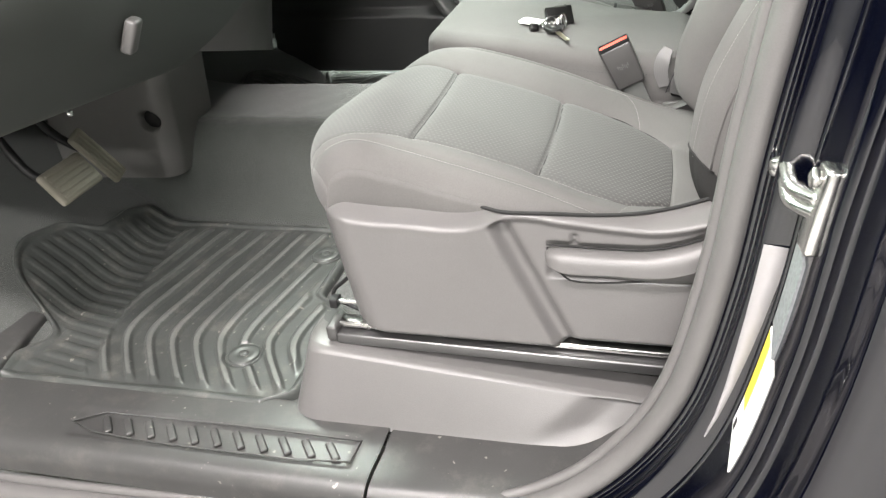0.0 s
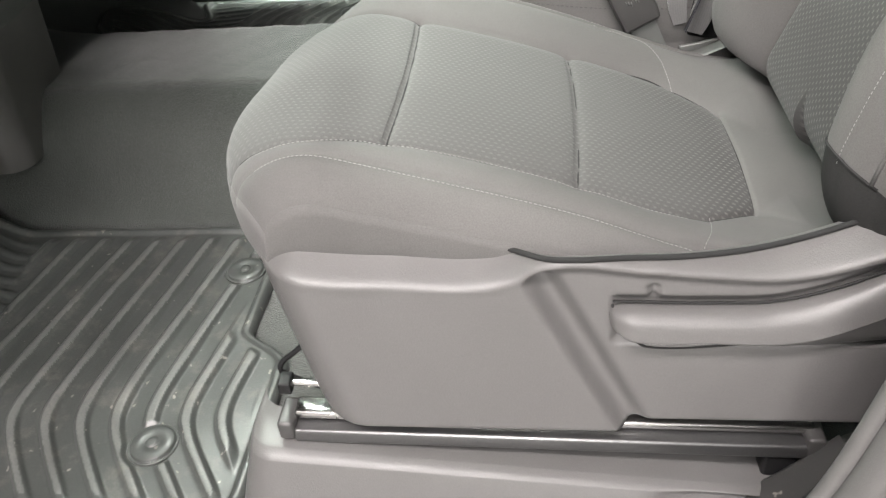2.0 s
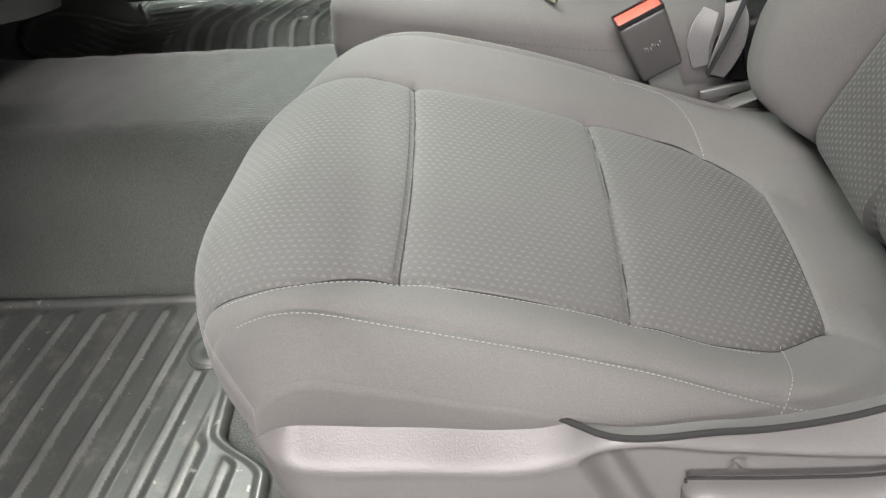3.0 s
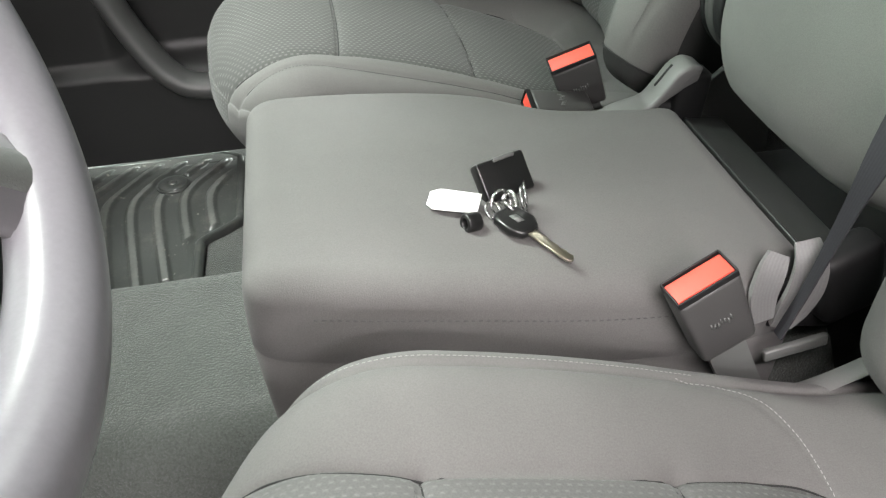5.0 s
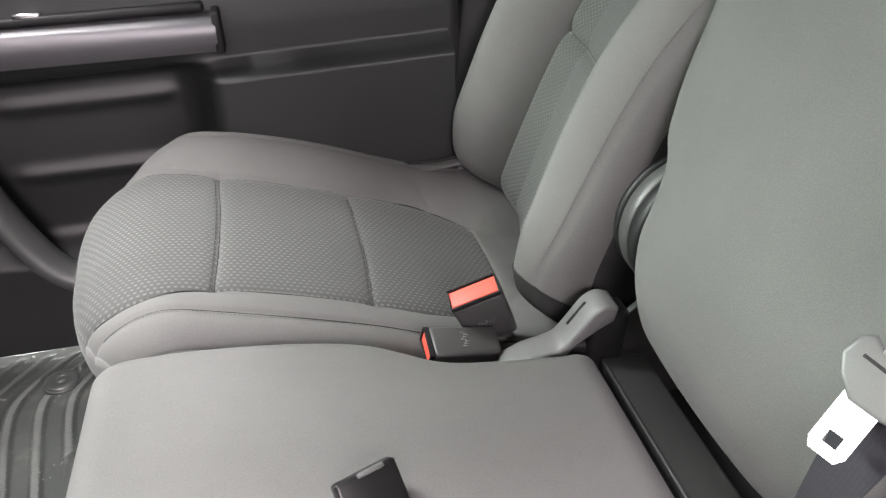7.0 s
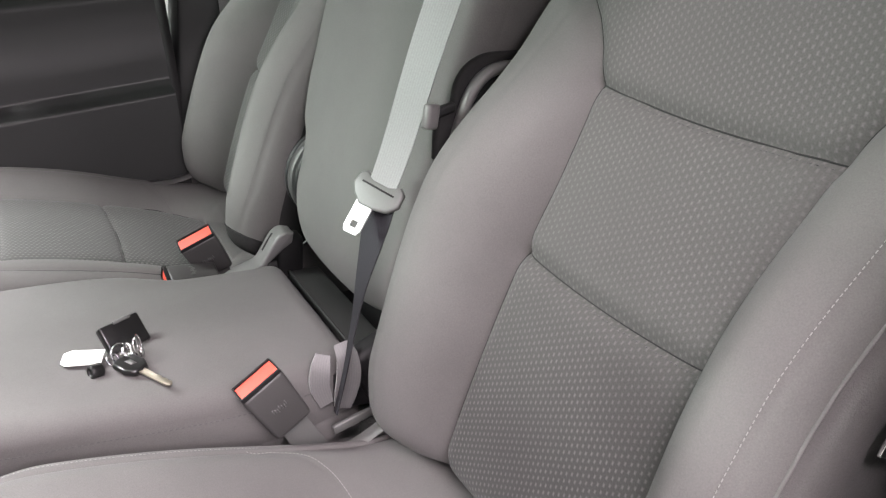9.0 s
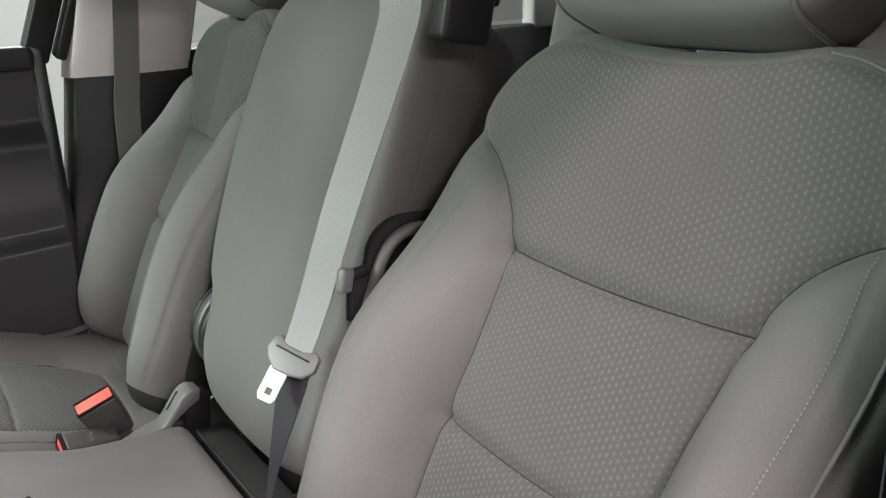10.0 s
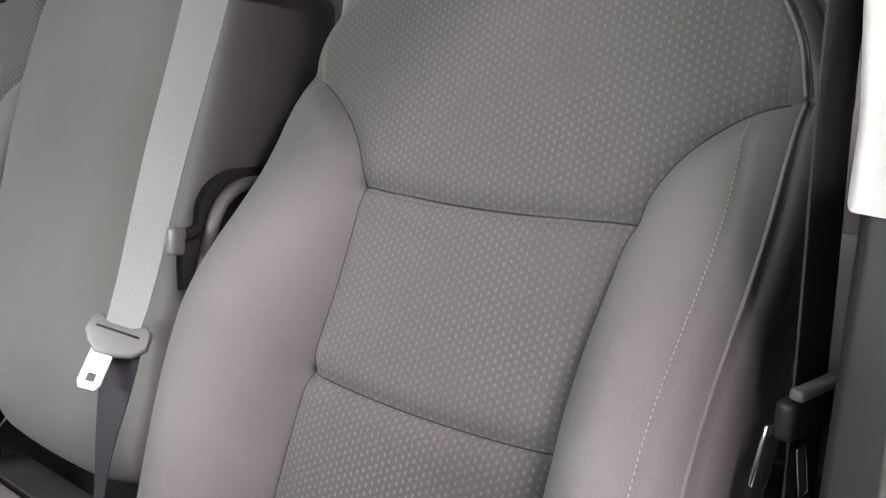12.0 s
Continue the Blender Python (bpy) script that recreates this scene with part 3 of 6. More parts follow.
# striker, label and pad on the jamb


def jamb_point(z, f, lift):
    """A point on the painted jamb face at a height; f runs from its inner to its outer edge."""
    i = min(range(40, len(SEAL_LINE) - 20), key=lambda k: abs(SEAL_LINE[k].z - z))
    p, q = SEAL_LINE[i], SEAL_LINE[i + (1 if SEAL_LINE[i].z < z else -1)]
    t = (z - p.z) / (q.z - p.z)
    p, o = p.lerp(q, t), across_line(SEAL_LINE, i)
    return p + o * (0.0485 + 0.0045 * f - lift) + Vector((0, -0.05 - 0.05 * f - 0.12 * lift, 0))


def jamb_plate(name, corners, material, lift, parent, label=""):
    """A thin plate that follows the jamb; corners as (z, f), in turn."""
    a, b, c, d = corners
    n = 8
    top = []
    for i in range(n + 1):
        t = i / n
        left = (a[0] + (b[0] - a[0]) * t, a[1] + (b[1] - a[1]) * t)
        right = (d[0] + (c[0] - d[0]) * t, d[1] + (c[1] - d[1]) * t)
        top.append([jamb_point(*left, lift - 0.003), jamb_point(*left, lift), jamb_point(*right, lift), jamb_point(*right, lift - 0.003)])
    top = [[p + (top[1][0] - top[1][1]) * 0.9 for p in top[0]]] + top + [[p + (top[1][0] - top[1][1]) * 0.9 for p in top[-1]]]
    ob = sheet(name, np.array(top), material, parent, label)
    ob.data.polygons.foreach_set("use_smooth", [False] * len(ob.data.polygons))
    return ob


# ---- front seats ----
def cushion_seams(slim):
    arc = [(0.035, 0.212), (0.085, 0.198), (0.105, 0.172), (0.113, 0.145), (0.117, 0.118)]
    both = []
    for s in (-1, 1):
        edge = [(-0.345, 0.140), (-0.30, 0.141), (-0.262, 0.146), (-0.235, 0.145), (-0.16, 0.134), (0.0, 0.134), (0.06, 0.137), (0.11, 0.129), (0.163, 0.095)]
        outer = [(-0.30, 0.196), (-0.26, 0.206), (-0.18, 0.214), (0.0, 0.214), (0.14, 0.215), (0.2, 0.218)]
        if s == slim:
            outer = [(-0.31, 0.158), (-0.27, 0.166), (-0.18, 0.176), (0.0, 0.180), (0.14, 0.188), (0.2, 0.194)]
        both += [("edge", [(x, s * w) for x, w in edge]), ("outer", [(x, s * w) for x, w in outer]), ("arc", [(x, s * w) for x, w in arc])]
        both.append(("corner", [(0.163, s * 0.095), (0.205, s * 0.135)]))
    cross = lambda x0, h: [(x0 + 0.005 * (1 - (w / h) ** 2), w) for w in np.linspace(-h, h, 9)]
    both += [("cross", cross(-0.162, 0.134)), ("cross", cross(0.0, 0.134)), ("end", [(0.163, -0.095), (0.166, 0.0), (0.163, 0.095)])]
    return both


def insert_half(x):
    return knots(x, [(-0.35, 0.140), (-0.30, 0.141), (-0.262, 0.146), (-0.235, 0.145), (-0.16, 0.134), (0.0, 0.134), (0.06, 0.137), (0.11, 0.129), (0.163, 0.095), (0.2, 0.06)])


CUSHION_HALF, CUSHION_REAR = 0.239, 0.25
SLIM_HALF, SLIM_SIDE = 0.213, [-1]


def cushion_half(w):
    """Half its breadth; the side towards the driver's door is slimmer."""
    return np.where(w * SLIM_SIDE[0] > 0, SLIM_HALF, CUSHION_HALF)


def cushion_front(w):
    return -0.330 + 0.064 * (np.abs(w) / 0.2) ** 2.6 + 0.008 * smoothstep((w + 0.1) / 0.15)


def cushion_top(x, w, seams, grooves=True):
    c = knots(x, [(-0.34, 0.362), (-0.27, 0.365), (-0.20, 0.363), (-0.16, 0.355), (-0.08, 0.334), (0.0, 0.308), (0.08, 0.278), (0.163, 0.249), (0.26, 0.233)])
    iw = insert_half(x)
    h = knots(x, [(-0.34, 0.004), (-0.26, 0.016), (-0.18, 0.026), (-0.05, 0.031), (0.06, 0.030), (0.14, 0.032), (0.26, 0.045)])
    slim = knots(x, [(-0.34, 0.0), (-0.26, 0.004), (-0.1, 0.0), (0.0, 0.004), (0.1, 0.010), (0.14, 0.020), (0.26, 0.040)])
    h = np.where(w * SLIM_SIDE[0] > 0, slim, h * np.where(w > 0, 0.5, 1.0))
    t = (np.abs(w) - iw) / (0.208 - iw)
    z = c + h * smoothstep(t * 0.8) / 0.896 + 0.006 * np.sin(np.pi * np.clip(t, 0, 1)) * smoothstep((x + 0.30) / 0.1)
    z = z - 0.004 * np.clip(np.abs(w) / 0.134, 0, 1) ** 2
    front, side = x - cushion_front(w), cushion_half(w) - np.abs(w)
    inner = smoothstep((w + 0.1) / 0.15)
    qf, qs = np.clip(1 - front / (0.07 + 0.03 * inner), 0, 0.985), np.clip(1 - side / (0.032 + 0.012 * (w * SLIM_SIDE[0] > 0)), 0, 0.985)
    z = z - (0.05 + 0.008 * inner) * (1 - np.sqrt(1 - qf * qf)) - 0.030 * (1 - np.sqrt(1 - qs * qs)) * (1 - 0.5 * qf)
    if grooves:
        for kind, line in seams:
            d = seam_distance(x, w, line)
            deep, wide = {"edge": (0.0028, 0.002), "outer": (0.0032, 0.0034), "arc": (0.001, 0.0), "corner": (0.0012, 0.0), "cross": (0.0035, 0.0028), "end": (0.003, 0.002)}[kind]
            z = z - deep * np.exp(-((d / 0.0026) ** 2)) - wide * np.exp(-((d / 0.011) ** 2))
    return z


RECLINE, BACK_X, BACK_Z = radians(25), 0.195, 0.28
BACK_HALF = 0.236
BACK_EXTRA, BACK_OUTER = [0.022], [0.0]
BACK_DISH = [0.0]


def back_half(w):
    """Half its breadth; the inner bolster is the broader one."""
    return BACK_HALF + BACK_EXTRA[0] * (w > 0) + BACK_OUTER[0] * (w < 0)


def back_limit(w):
    a = np.abs(w)
    sag = 0.013 * np.clip(1 - (a / 0.11) ** 2, 0, 1)
    e = np.clip((a - 0.11) / (BACK_HALF - 0.11), 0, 1)
    return 0.632 - sag - 0.11 * (1 - np.sqrt(1 - e**2.2 * 0.999))


def back_insert_half(s):
    return knots(s, [(0.0, 0.135), (0.12, 0.128), (0.25, 0.122), (0.36, 0.124), (0.42, 0.132), (0.45, 0.145), (0.475, 0.165), (0.495, 0.19), (0.51, 0.215), (0.53, 0.26), (0.62, 0.26)])


def back_seams():
    out = []
    for k in (-1, 1):
        out.append(("edge", [(s, k * float(back_insert_half(np.array(s)))) for s in np.linspace(0, 0.515, 24)]))
        out.append(("crest", [(s, k * (w + (0.012 if k < 0 else 0.016 if BACK_DISH[0] else 0))) for s, w in ((0.0, 0.178), (0.1, 0.19), (0.3, 0.194), (0.42, 0.193), (0.49, 0.188))]))
        out.append(("piping", [(s, k * (w + max(0, k * BACK_EXTRA[0]) * smoothstep(np.array((0.5 - s) / 0.1)))) for s, w in ((0.02, 0.222), (0.2, 0.226), (0.45, 0.226), (0.53, 0.222), (0.57, 0.207), (0.597, 0.183), (0.613, 0.15), (0.619, 0.12))]))
    for s0, h in ((0.248, 0.122), (0.415, 0.131)):
        out.append(("cross", [(s0 - 0.006 * (1 - (w / h) ** 2), w) for w in np.linspace(-h, h, 9)]))
    return out


def back_normal(s, w, seams, grooves=True):
    n = knots(s, [(0.0, -0.005), (0.1, 0.004), (0.245, 0.008), (0.33, 0.0), (0.415, -0.008), (0.5, -0.004), (0.615, 0.006)])
    n = n + BACK_DISH[0] * np.clip(w / 0.13, -0.3, 1.0)
    iw = back_insert_half(s)
    slack = 1 - 0.55 * (1 - smoothstep((s + 0.02) / 0.19)) * (w < 0) * (BACK_DISH[0] == 0) - 0.10 * (1 - smoothstep((s - 0.05) / 0.25)) * (w > 0) * (BACK_DISH[0] == 0)
    hb = slack * (0.070 - 0.9 * BACK_DISH[0] * (w > 0)) * smoothstep((0.53 - s) / 0.26) * (0.75 + 0.25 * smoothstep(s / 0.08))
    t = (np.abs(w) - iw) / np.maximum(0.5 * (back_half(w) - iw), 0.02)
    n = n + hb * (1 - (1 - np.clip(t, 0, 1)) ** 2)
    n = n - 0.012 * np.clip(np.abs(w) / 0.236, 0, 1) ** 2 * smoothstep((s - 0.45) / 0.08)
    round_foot = 0.034 + 0.022 * (w < 0) * (BACK_DISH[0] == 0)
    side, top, low = back_half(w) - np.abs(w), back_limit(w) - s, np.clip(1 - s / round_foot, 0, 1)
    broad = 0.045 + 0.022 * smoothstep((0.5 - s) / 0.15)
    q = np.hypot(np.clip(1 - side / broad, 0, 1), np.clip(1 - top / 0.04, 0, 1))
    n = n - (broad + 0.004) * (1 - np.sqrt(np.clip(1 - q * q, 0, 1))) - (round_foot - 0.004) * (1 - np.sqrt(1 - low * low))
    if grooves:
        for kind, line in seams:
            d = seam_distance(s, w, line)
            deep, wide = {"edge": (0.003, 0.007), "crest": (0.0012, 0.0), "piping": (0.0020, 0.002), "cross": (0.0035, 0.006)}[kind]
            n = n - deep * np.exp(-((d / 0.0026) ** 2)) - wide * np.exp(-((d / 0.011) ** 2))
    return n


def back_place(s, w, n):
    if BACK_DISH[0] == 0:
        # the outer bolster draws in towards its foot, behind the side cover
        w = w + 0.026 * (1 - smoothstep(s / 0.17)) * np.clip((-w - 0.1) / 0.13, 0, 1.1)
    return np.stack([BACK_X + s * math.sin(RECLINE) - n * math.cos(RECLINE), w, BACK_Z + s * math.cos(RECLINE) + n * math.sin(RECLINE)], -1)


def split_sheet(points, keep, uv, flip, name, material, parent, label):
    """The faces of a sheet for which keep holds, as one mesh."""
    rows, cols = points.shape[:2]
    faces = grid_faces(rows, cols, flip)[keep.reshape(-1)]
    used, index = np.unique(faces, return_inverse=True)
    return mesh_object(name, points.reshape(-1, 3)[used], index.reshape(-1, 4), material, parent, label, uv.reshape(-1, 2)[used])


def shield_top(x):
    return knots(x, [(-0.30, 0.301), (-0.25, 0.305), (-0.225, 0.308), (-0.2, 0.309), (-0.155, 0.307), (-0.086, 0.304), (0.014, 0.305), (0.1, 0.306), (0.141, 0.311), (0.2, 0.328), (0.25, 0.350), (0.3, 0.39), (0.35, 0.45)])


def slot_line(x):
    return knots(x, [(-0.4, 0.268), (0.02, 0.268), (0.1, 0.266), (0.15, 0.268), (0.2, 0.284), (0.25, 0.312), (0.32, 0.36)])


def lean_in(p):
    """The side covers lean inwards towards their top."""
    k = np.clip((p[..., 2] - 0.116) / 0.17, 0, 1.3)
    return np.stack([p[..., 0], p[..., 1] + 0.017 * k, p[..., 2] - 0.010 * k], -1)


def seat_shield(place, flip, parent, outer):
    to_world = lambda p: place(lean_in(p))
    nu, nv = 220, 90
    u, v = np.meshgrid(np.linspace(0, 1, nu), np.linspace(0, 1, nv), indexing="ij")
    top0 = 0.31
    wrap = 0.14
    ang = np.clip(1 - u / wrap, 0, 1) * np.pi / 2
    zz = 0.115 + (top0 - 0.115) * v
    lead = knots(zz, [(0.09, -0.230), (0.13, -0.246), (0.18, -0.257), (0.225, -0.266), (0.30, -0.280), (0.34, -0.285)])
    straight = np.clip((u - wrap) / (1 - wrap), 0, 1)
    x = lead + 0.055 * (1 - np.sin(ang)) + straight * (0.34 - lead - 0.055)
    inward = 0.085 * (1 - np.cos(ang))
    diag0 = 0.036
    bottom = 0.119 + 0.010 * smoothstep((x - diag0) / 0.03) - 0.03 * np.clip(x + 0.2, 0, 1) * 0.3
    ledge = knots(x, [(-0.35, 0.298), (-0.25, 0.293), (-0.2, 0.286), (-0.155, 0.285), (-0.087, 0.282), (-0.07, 0.284), (-0.052, 0.290), (-0.034, 0.300), (0.05, 0.299), (0.1, 0.294), (0.155, 0.292), (0.2, 0.302), (0.25, 0.325), (0.35, 0.42)])
    zt = ledge + knots(x, [(-0.3, 0.84), (-0.1, 0.84), (0.0, 0.66), (0.35, 0.64)]) * (shield_top(x) + 0.004 - ledge)
    if not outer:
        zt = knots(x, [(-0.3, 0.26), (0.1, 0.255), (0.16, 0.268), (0.22, 0.30), (0.27, 0.335), (0.35, 0.42)])
    z = bottom + (zt - bottom) * v
    rise = z - ledge
    slope = (1.6 if outer else 0.55) * 0.5 * (np.sqrt(rise**2 + 0.005**2) + rise)
    out = (0.0022 * np.exp(-((rise / 0.006) ** 2)) - slope) * np.cos(ang)
    diag = -0.052 + (0.292 - z) * 0.49
    k = smoothstep((x - diag) / 0.014)
    below = smoothstep((ledge - z) / 0.014)
    out = out + 0.006 - (0.015 * k - 0.011 * smoothstep((x - diag - 0.018) / 0.02)) * below
    out = out - 0.002 * below * smoothstep((x - diag) / 0.02)
    if outer:
        slit = np.exp(-(((z - slot_line(x)) / 0.0028) ** 2)) * smoothstep((x - 0.022) / 0.006)
        out = out - 0.004 * slit
        out = out - 0.006 * smoothstep((slot_line(x) - z) / 0.004) * smoothstep((x - 0.022) / 0.008) * smoothstep((z - 0.218) / 0.008)
        out = out - 0.005 * np.exp(-(((x - 0.056) / 0.0035) ** 2)) * bump_box(z, slot_line(x), slot_line(x) + 0.014, 0.006)
    out = out - 0.010 * smoothstep((bottom + 0.010 - z) / 0.012)
    y = -(0.248 + out) + inward
    x = x + slope * np.sin(ang)
    pts = to_world(np.stack([x, y, z], -1))
    rim = to_world(np.stack([x[:, -1] + 0.014 * np.sin(ang[:, -1]), y[:, -1] + 0.014 * np.cos(ang[:, -1]), z[:, -1] - 0.006], -1))[:, None]
    foot = to_world(np.stack([x[:, 0], y[:, 0] + 0.02, z[:, 0]], -1))[:, None]
    sheet("side_shield", np.concatenate([foot, pts, rim], 1), SHIELD, parent, "grained grey plastic seat side cover", flip=flip)
    if outer:
        # dark tube drawn as the shadow in the gap between cushion and cover
        line = to_world(np.stack([x[:, -1], y[:, -1] - 0.0015 * np.cos(ang[:, -1]), z[:, -1] + 0.0016], -1))
        vs, fs = tube([tuple(q) for q in line[4:190:3]], 0.0023, 8)
        mesh_object("gap_shadow_line", vs, fs, GROOVE, parent, "thin dark line standing in for the shadow gap under the cushion")


def columns(v, inner, half):
    """Places across a seat: the insert takes the middle 55 of 100, the bolsters the rest."""
    a = np.abs(v)
    return np.sign(v) * np.where(a < 0.55, inner * a / 0.55, inner + (half - inner) * np.sin(np.clip((a - 0.55) / 0.45, 0, 1) * np.pi / 2))


def front_seat(cy, sgn, label):
    """sgn 1: driver's seat (outer side -y); -1: the mirrored passenger's seat."""
    flip = sgn < 0
    world_of = lambda p: np.stack([p[..., 0], cy + sgn * p[..., 1], p[..., 2]], -1)
    back_of = lambda p: np.stack([p[..., 0], cy + sgn * (p[..., 1] - 0.012), p[..., 2]], -1)
    seat = base("front_seat", 0.0, cy, 0.0, label, "car seat", "front seats")
    # cushion
    SLIM_SIDE[0] = -sgn
    seams = cushion_seams(-sgn)
    nu, nv = 221, 201
    u, v = np.meshgrid(np.concatenate([0.8 * np.linspace(0, 1, 181) ** 1.4, np.linspace(0.8, 1, 41)[1:]]), np.linspace(-1, 1, nv), indexing="ij")
    w = cushion_half(v) * v
    for _ in range(14):
        end = 0.1635 + 0.003 * (1 - (w / 0.1) ** 2)
        x = np.where(u < 0.8, cushion_front(w) + (end - cushion_front(w)) * u / 0.8, end + (CUSHION_REAR - end) * (u - 0.8) / 0.2)
        w = columns(v, insert_half(x), cushion_half(v))
    z = cushion_top(x, w, seams)
    top = np.stack([x, w, z], -1)
    uv = np.stack([x, w], -1)
    drop = 7
    lead = []
    for i in range(drop, 0, -1):
        row = top[0].copy()
        k = i / drop
        row[:, 2] = row[:, 2] + (0.235 - row[:, 2]) * k
        row[:, 0] += 0.02 * k**2 - 0.006 * math.sin(math.pi * k)
        lead.append(row)
    lead_uv = np.stack([np.stack([uv[0, :, 0] - 0.10 * i / drop, uv[0, :, 1]], -1) for i in range(drop, 0, -1)])
    full = np.concatenate([np.stack(lead), top], 0)
    full_uv = np.concatenate([lead_uv, uv], 0)
    mid = lambda a: 0.25 * (a[:-1, :-1] + a[1:, :-1] + a[:-1, 1:] + a[1:, 1:])
    inside = (np.arange(nu - 1 + drop)[:, None] < drop + 180) & (np.abs(mid(v)[0])[None, :] < 0.55)
    sides = []
    for k in (0, -1):
        edge = full[:, k]
        low = edge.copy()
        low[:, 2] = 0.225
        rows, marks = [], []
        for f in np.linspace(0, 1, 11)[1:]:
            row = edge + (low - edge) * f
            row[:, 1] = edge[:, 1] * (1 + 0.009 * math.sin(math.pi * min(1, f * 1.6))) * (1 - (0.10 if (k == 0) == (sgn > 0) else 0.045) * f * f)
            rows.append(row)
            marks.append(np.stack([full_uv[:, k, 0], full_uv[:, k, 1] + (0.1 * f if k else -0.1 * f)], -1))
        if k == 0:
            rows, marks = rows[::-1], marks[::-1]
        sides.append((np.stack(rows, 1), np.stack(marks, 1)))
    full = np.concatenate([sides[0][0], full, sides[1][0]], 1)
    full_uv = np.concatenate([sides[0][1], full_uv, sides[1][1]], 1)
    inside = np.pad(inside, ((0, 0), (10, 10)))
    split_sheet(world_of(full), inside, full_uv, flip, "cushion_insert", WORN_DOTS if sgn > 0 else DOTS, seat, "dark cloth woven with pale dots")
    split_sheet(world_of(full), ~inside, full_uv, flip, "cushion_cover", CLOTH, seat, "plain grey cloth")
    for kind, line in seams:
        # dark tubes in the grooves put the seams' shadow lines into colour
        if kind in ("edge", "cross", "end") or (kind == "outer" and sgn < 0 and line[0][1] > 0):
            p = smooth_path([(a, b, 0) for a, b in line], 12)
            lx, lw = np.array([q.x for q in p]), np.array([q.y for q in p])
            use = lx > cushion_front(lw) + 0.012
            lx, lw = lx[use], lw[use]
            q = world_of(np.stack([lx, lw, cushion_top(lx, lw, seams) + (0.0002 if kind != "edge" or sgn > 0 else 0.0004) - (0.0003 if kind == "edge" and sgn > 0 else 0)], -1))
            vs, fs = tube([tuple(a) for a in q], 0.0009 if kind != "edge" else 0.0008, 6)
            mesh_object("seam_shadow", vs, fs, GROOVE, seat)
        if kind == "cross":
            use = np.abs(lw) < 0.128
            px, pw = lx[use] - 0.0045, lw[use]
            pts = world_of(np.stack([px, pw, cushion_top(px, pw, seams) + 0.0003], -1))
            stitches("stitching", pts, seat, [(0, 0, 1)] * len(pts), DARK_THREAD, 0.0026, 0.0026, 0.0005)
        if kind in ("edge", "outer", "arc"):
            p = [Vector((a, b, 0)) for a, b in line]
            p = smooth_path(p, 40)
            side = 1 if p[0].y > 0 else -1
            if kind == "edge" and side > 0:
                continue
            shift = {"edge": 0.006, "outer": 0.006, "arc": 0.004}[kind]
            lx = np.array([q.x for q in p])
            lw = np.array([q.y for q in p]) + side * shift
            use = (lx > cushion_front(lw) + 0.02) & (lx < (0.095 if kind == "edge" else 0.05 if side > 0 and kind == "outer" else 0.15))
            lx, lw = lx[use], lw[use]
            lz = cushion_top(lx, lw, seams) + 0.0006
            pts = world_of(np.stack([lx, lw, lz], -1))
            stitches("stitching", pts, seat, [(0, -0.5 * sgn * side * -1 * (kind == "outer"), 1)] * len(pts), THREAD if sgn > 0 else DARK_THREAD)
    # backrest
    BACK_EXTRA[0], BACK_OUTER[0] = (0.022, 0.0) if sgn > 0 else (-0.016, 0.014)
    BACK_DISH[0] = 0.0 if sgn > 0 else 0.034
    seams = back_seams()
    nu, nv = 241, 201
    g = 0.5 - 0.5 * np.cos(np.linspace(0, 1, nu) * np.pi)
    g = 0.6 * g + 0.4 * np.linspace(0, 1, nu)
    u, v = np.meshgrid(g, np.linspace(-1, 1, nv), indexing="ij")
    w = BACK_HALF * v
    for _ in range(20):
        s = back_limit(w) * u
        w = 0.5 * w + 0.5 * columns(v, np.minimum(back_insert_half(s), 0.212 + np.minimum(back_half(v) - BACK_HALF, 0)), back_half(v))
    s = back_limit(w) * u
    n = back_normal(s, w, seams)
    pts = back_of(back_place(s, w, n))
    uv = np.stack([s, w], -1)
    inside = (np.abs(mid(v)) < 0.55) & (mid(u) < 0.966)
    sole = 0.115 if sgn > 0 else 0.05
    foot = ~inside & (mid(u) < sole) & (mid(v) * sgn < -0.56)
    split_sheet(pts, inside, uv, not flip, "backrest_insert", WORN_BACK_DOTS if sgn > 0 else DOTS, seat, "dark cloth woven with pale dots")
    split_sheet(pts, ~inside & ~foot, uv, not flip, "backrest_cover", CLOTH, seat, "plain grey cloth")
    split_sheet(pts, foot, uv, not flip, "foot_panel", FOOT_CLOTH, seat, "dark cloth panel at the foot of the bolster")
    fw = -sgn * np.linspace(0.137, 0.222, 24)
    fs_ = sole * back_limit(fw)
    q = back_of(back_place(fs_, fw, back_normal(fs_, fw, seams) + 0.0006))
    vs, fs = tube([tuple(a) for a in q], 0.0013, 6)
    mesh_object("seam_shadow", vs, fs, GROOVE, seat)
    # sides and back of the backrest
    ring = [(s[i, 0], w[i, 0], n[i, 0]) for i in range(nu)] + [(s[-1, j], w[-1, j], n[-1, j]) for j in range(1, nv)] + [(s[i, -1], w[i, -1], n[i, -1]) for i in range(nu - 2, -1, -1)]
    ring = np.array(ring + [(s[0, j], w[0, j], n[0, j]) for j in range(nv - 2, 0, -1)])
    layers = []
    for k, (dn, grow) in enumerate(((0.0, 1.0), (-0.02, 1.012), (-0.05, 1.016), (-0.075, 1.0), (-0.092, 0.93))):
        sc = np.stack([0.3 + (ring[:, 0] - 0.3) * grow, ring[:, 1] * grow], -1)
        layers.append(back_of(back_place(sc[:, 0], sc[:, 1], ring[:, 2] * (1 - k / 4) + (dn if k else 0) - 0.004 * (k / 4))))
    layers = np.stack(layers, 0)
    layers = np.concatenate([layers, layers[:, :1]], 1)
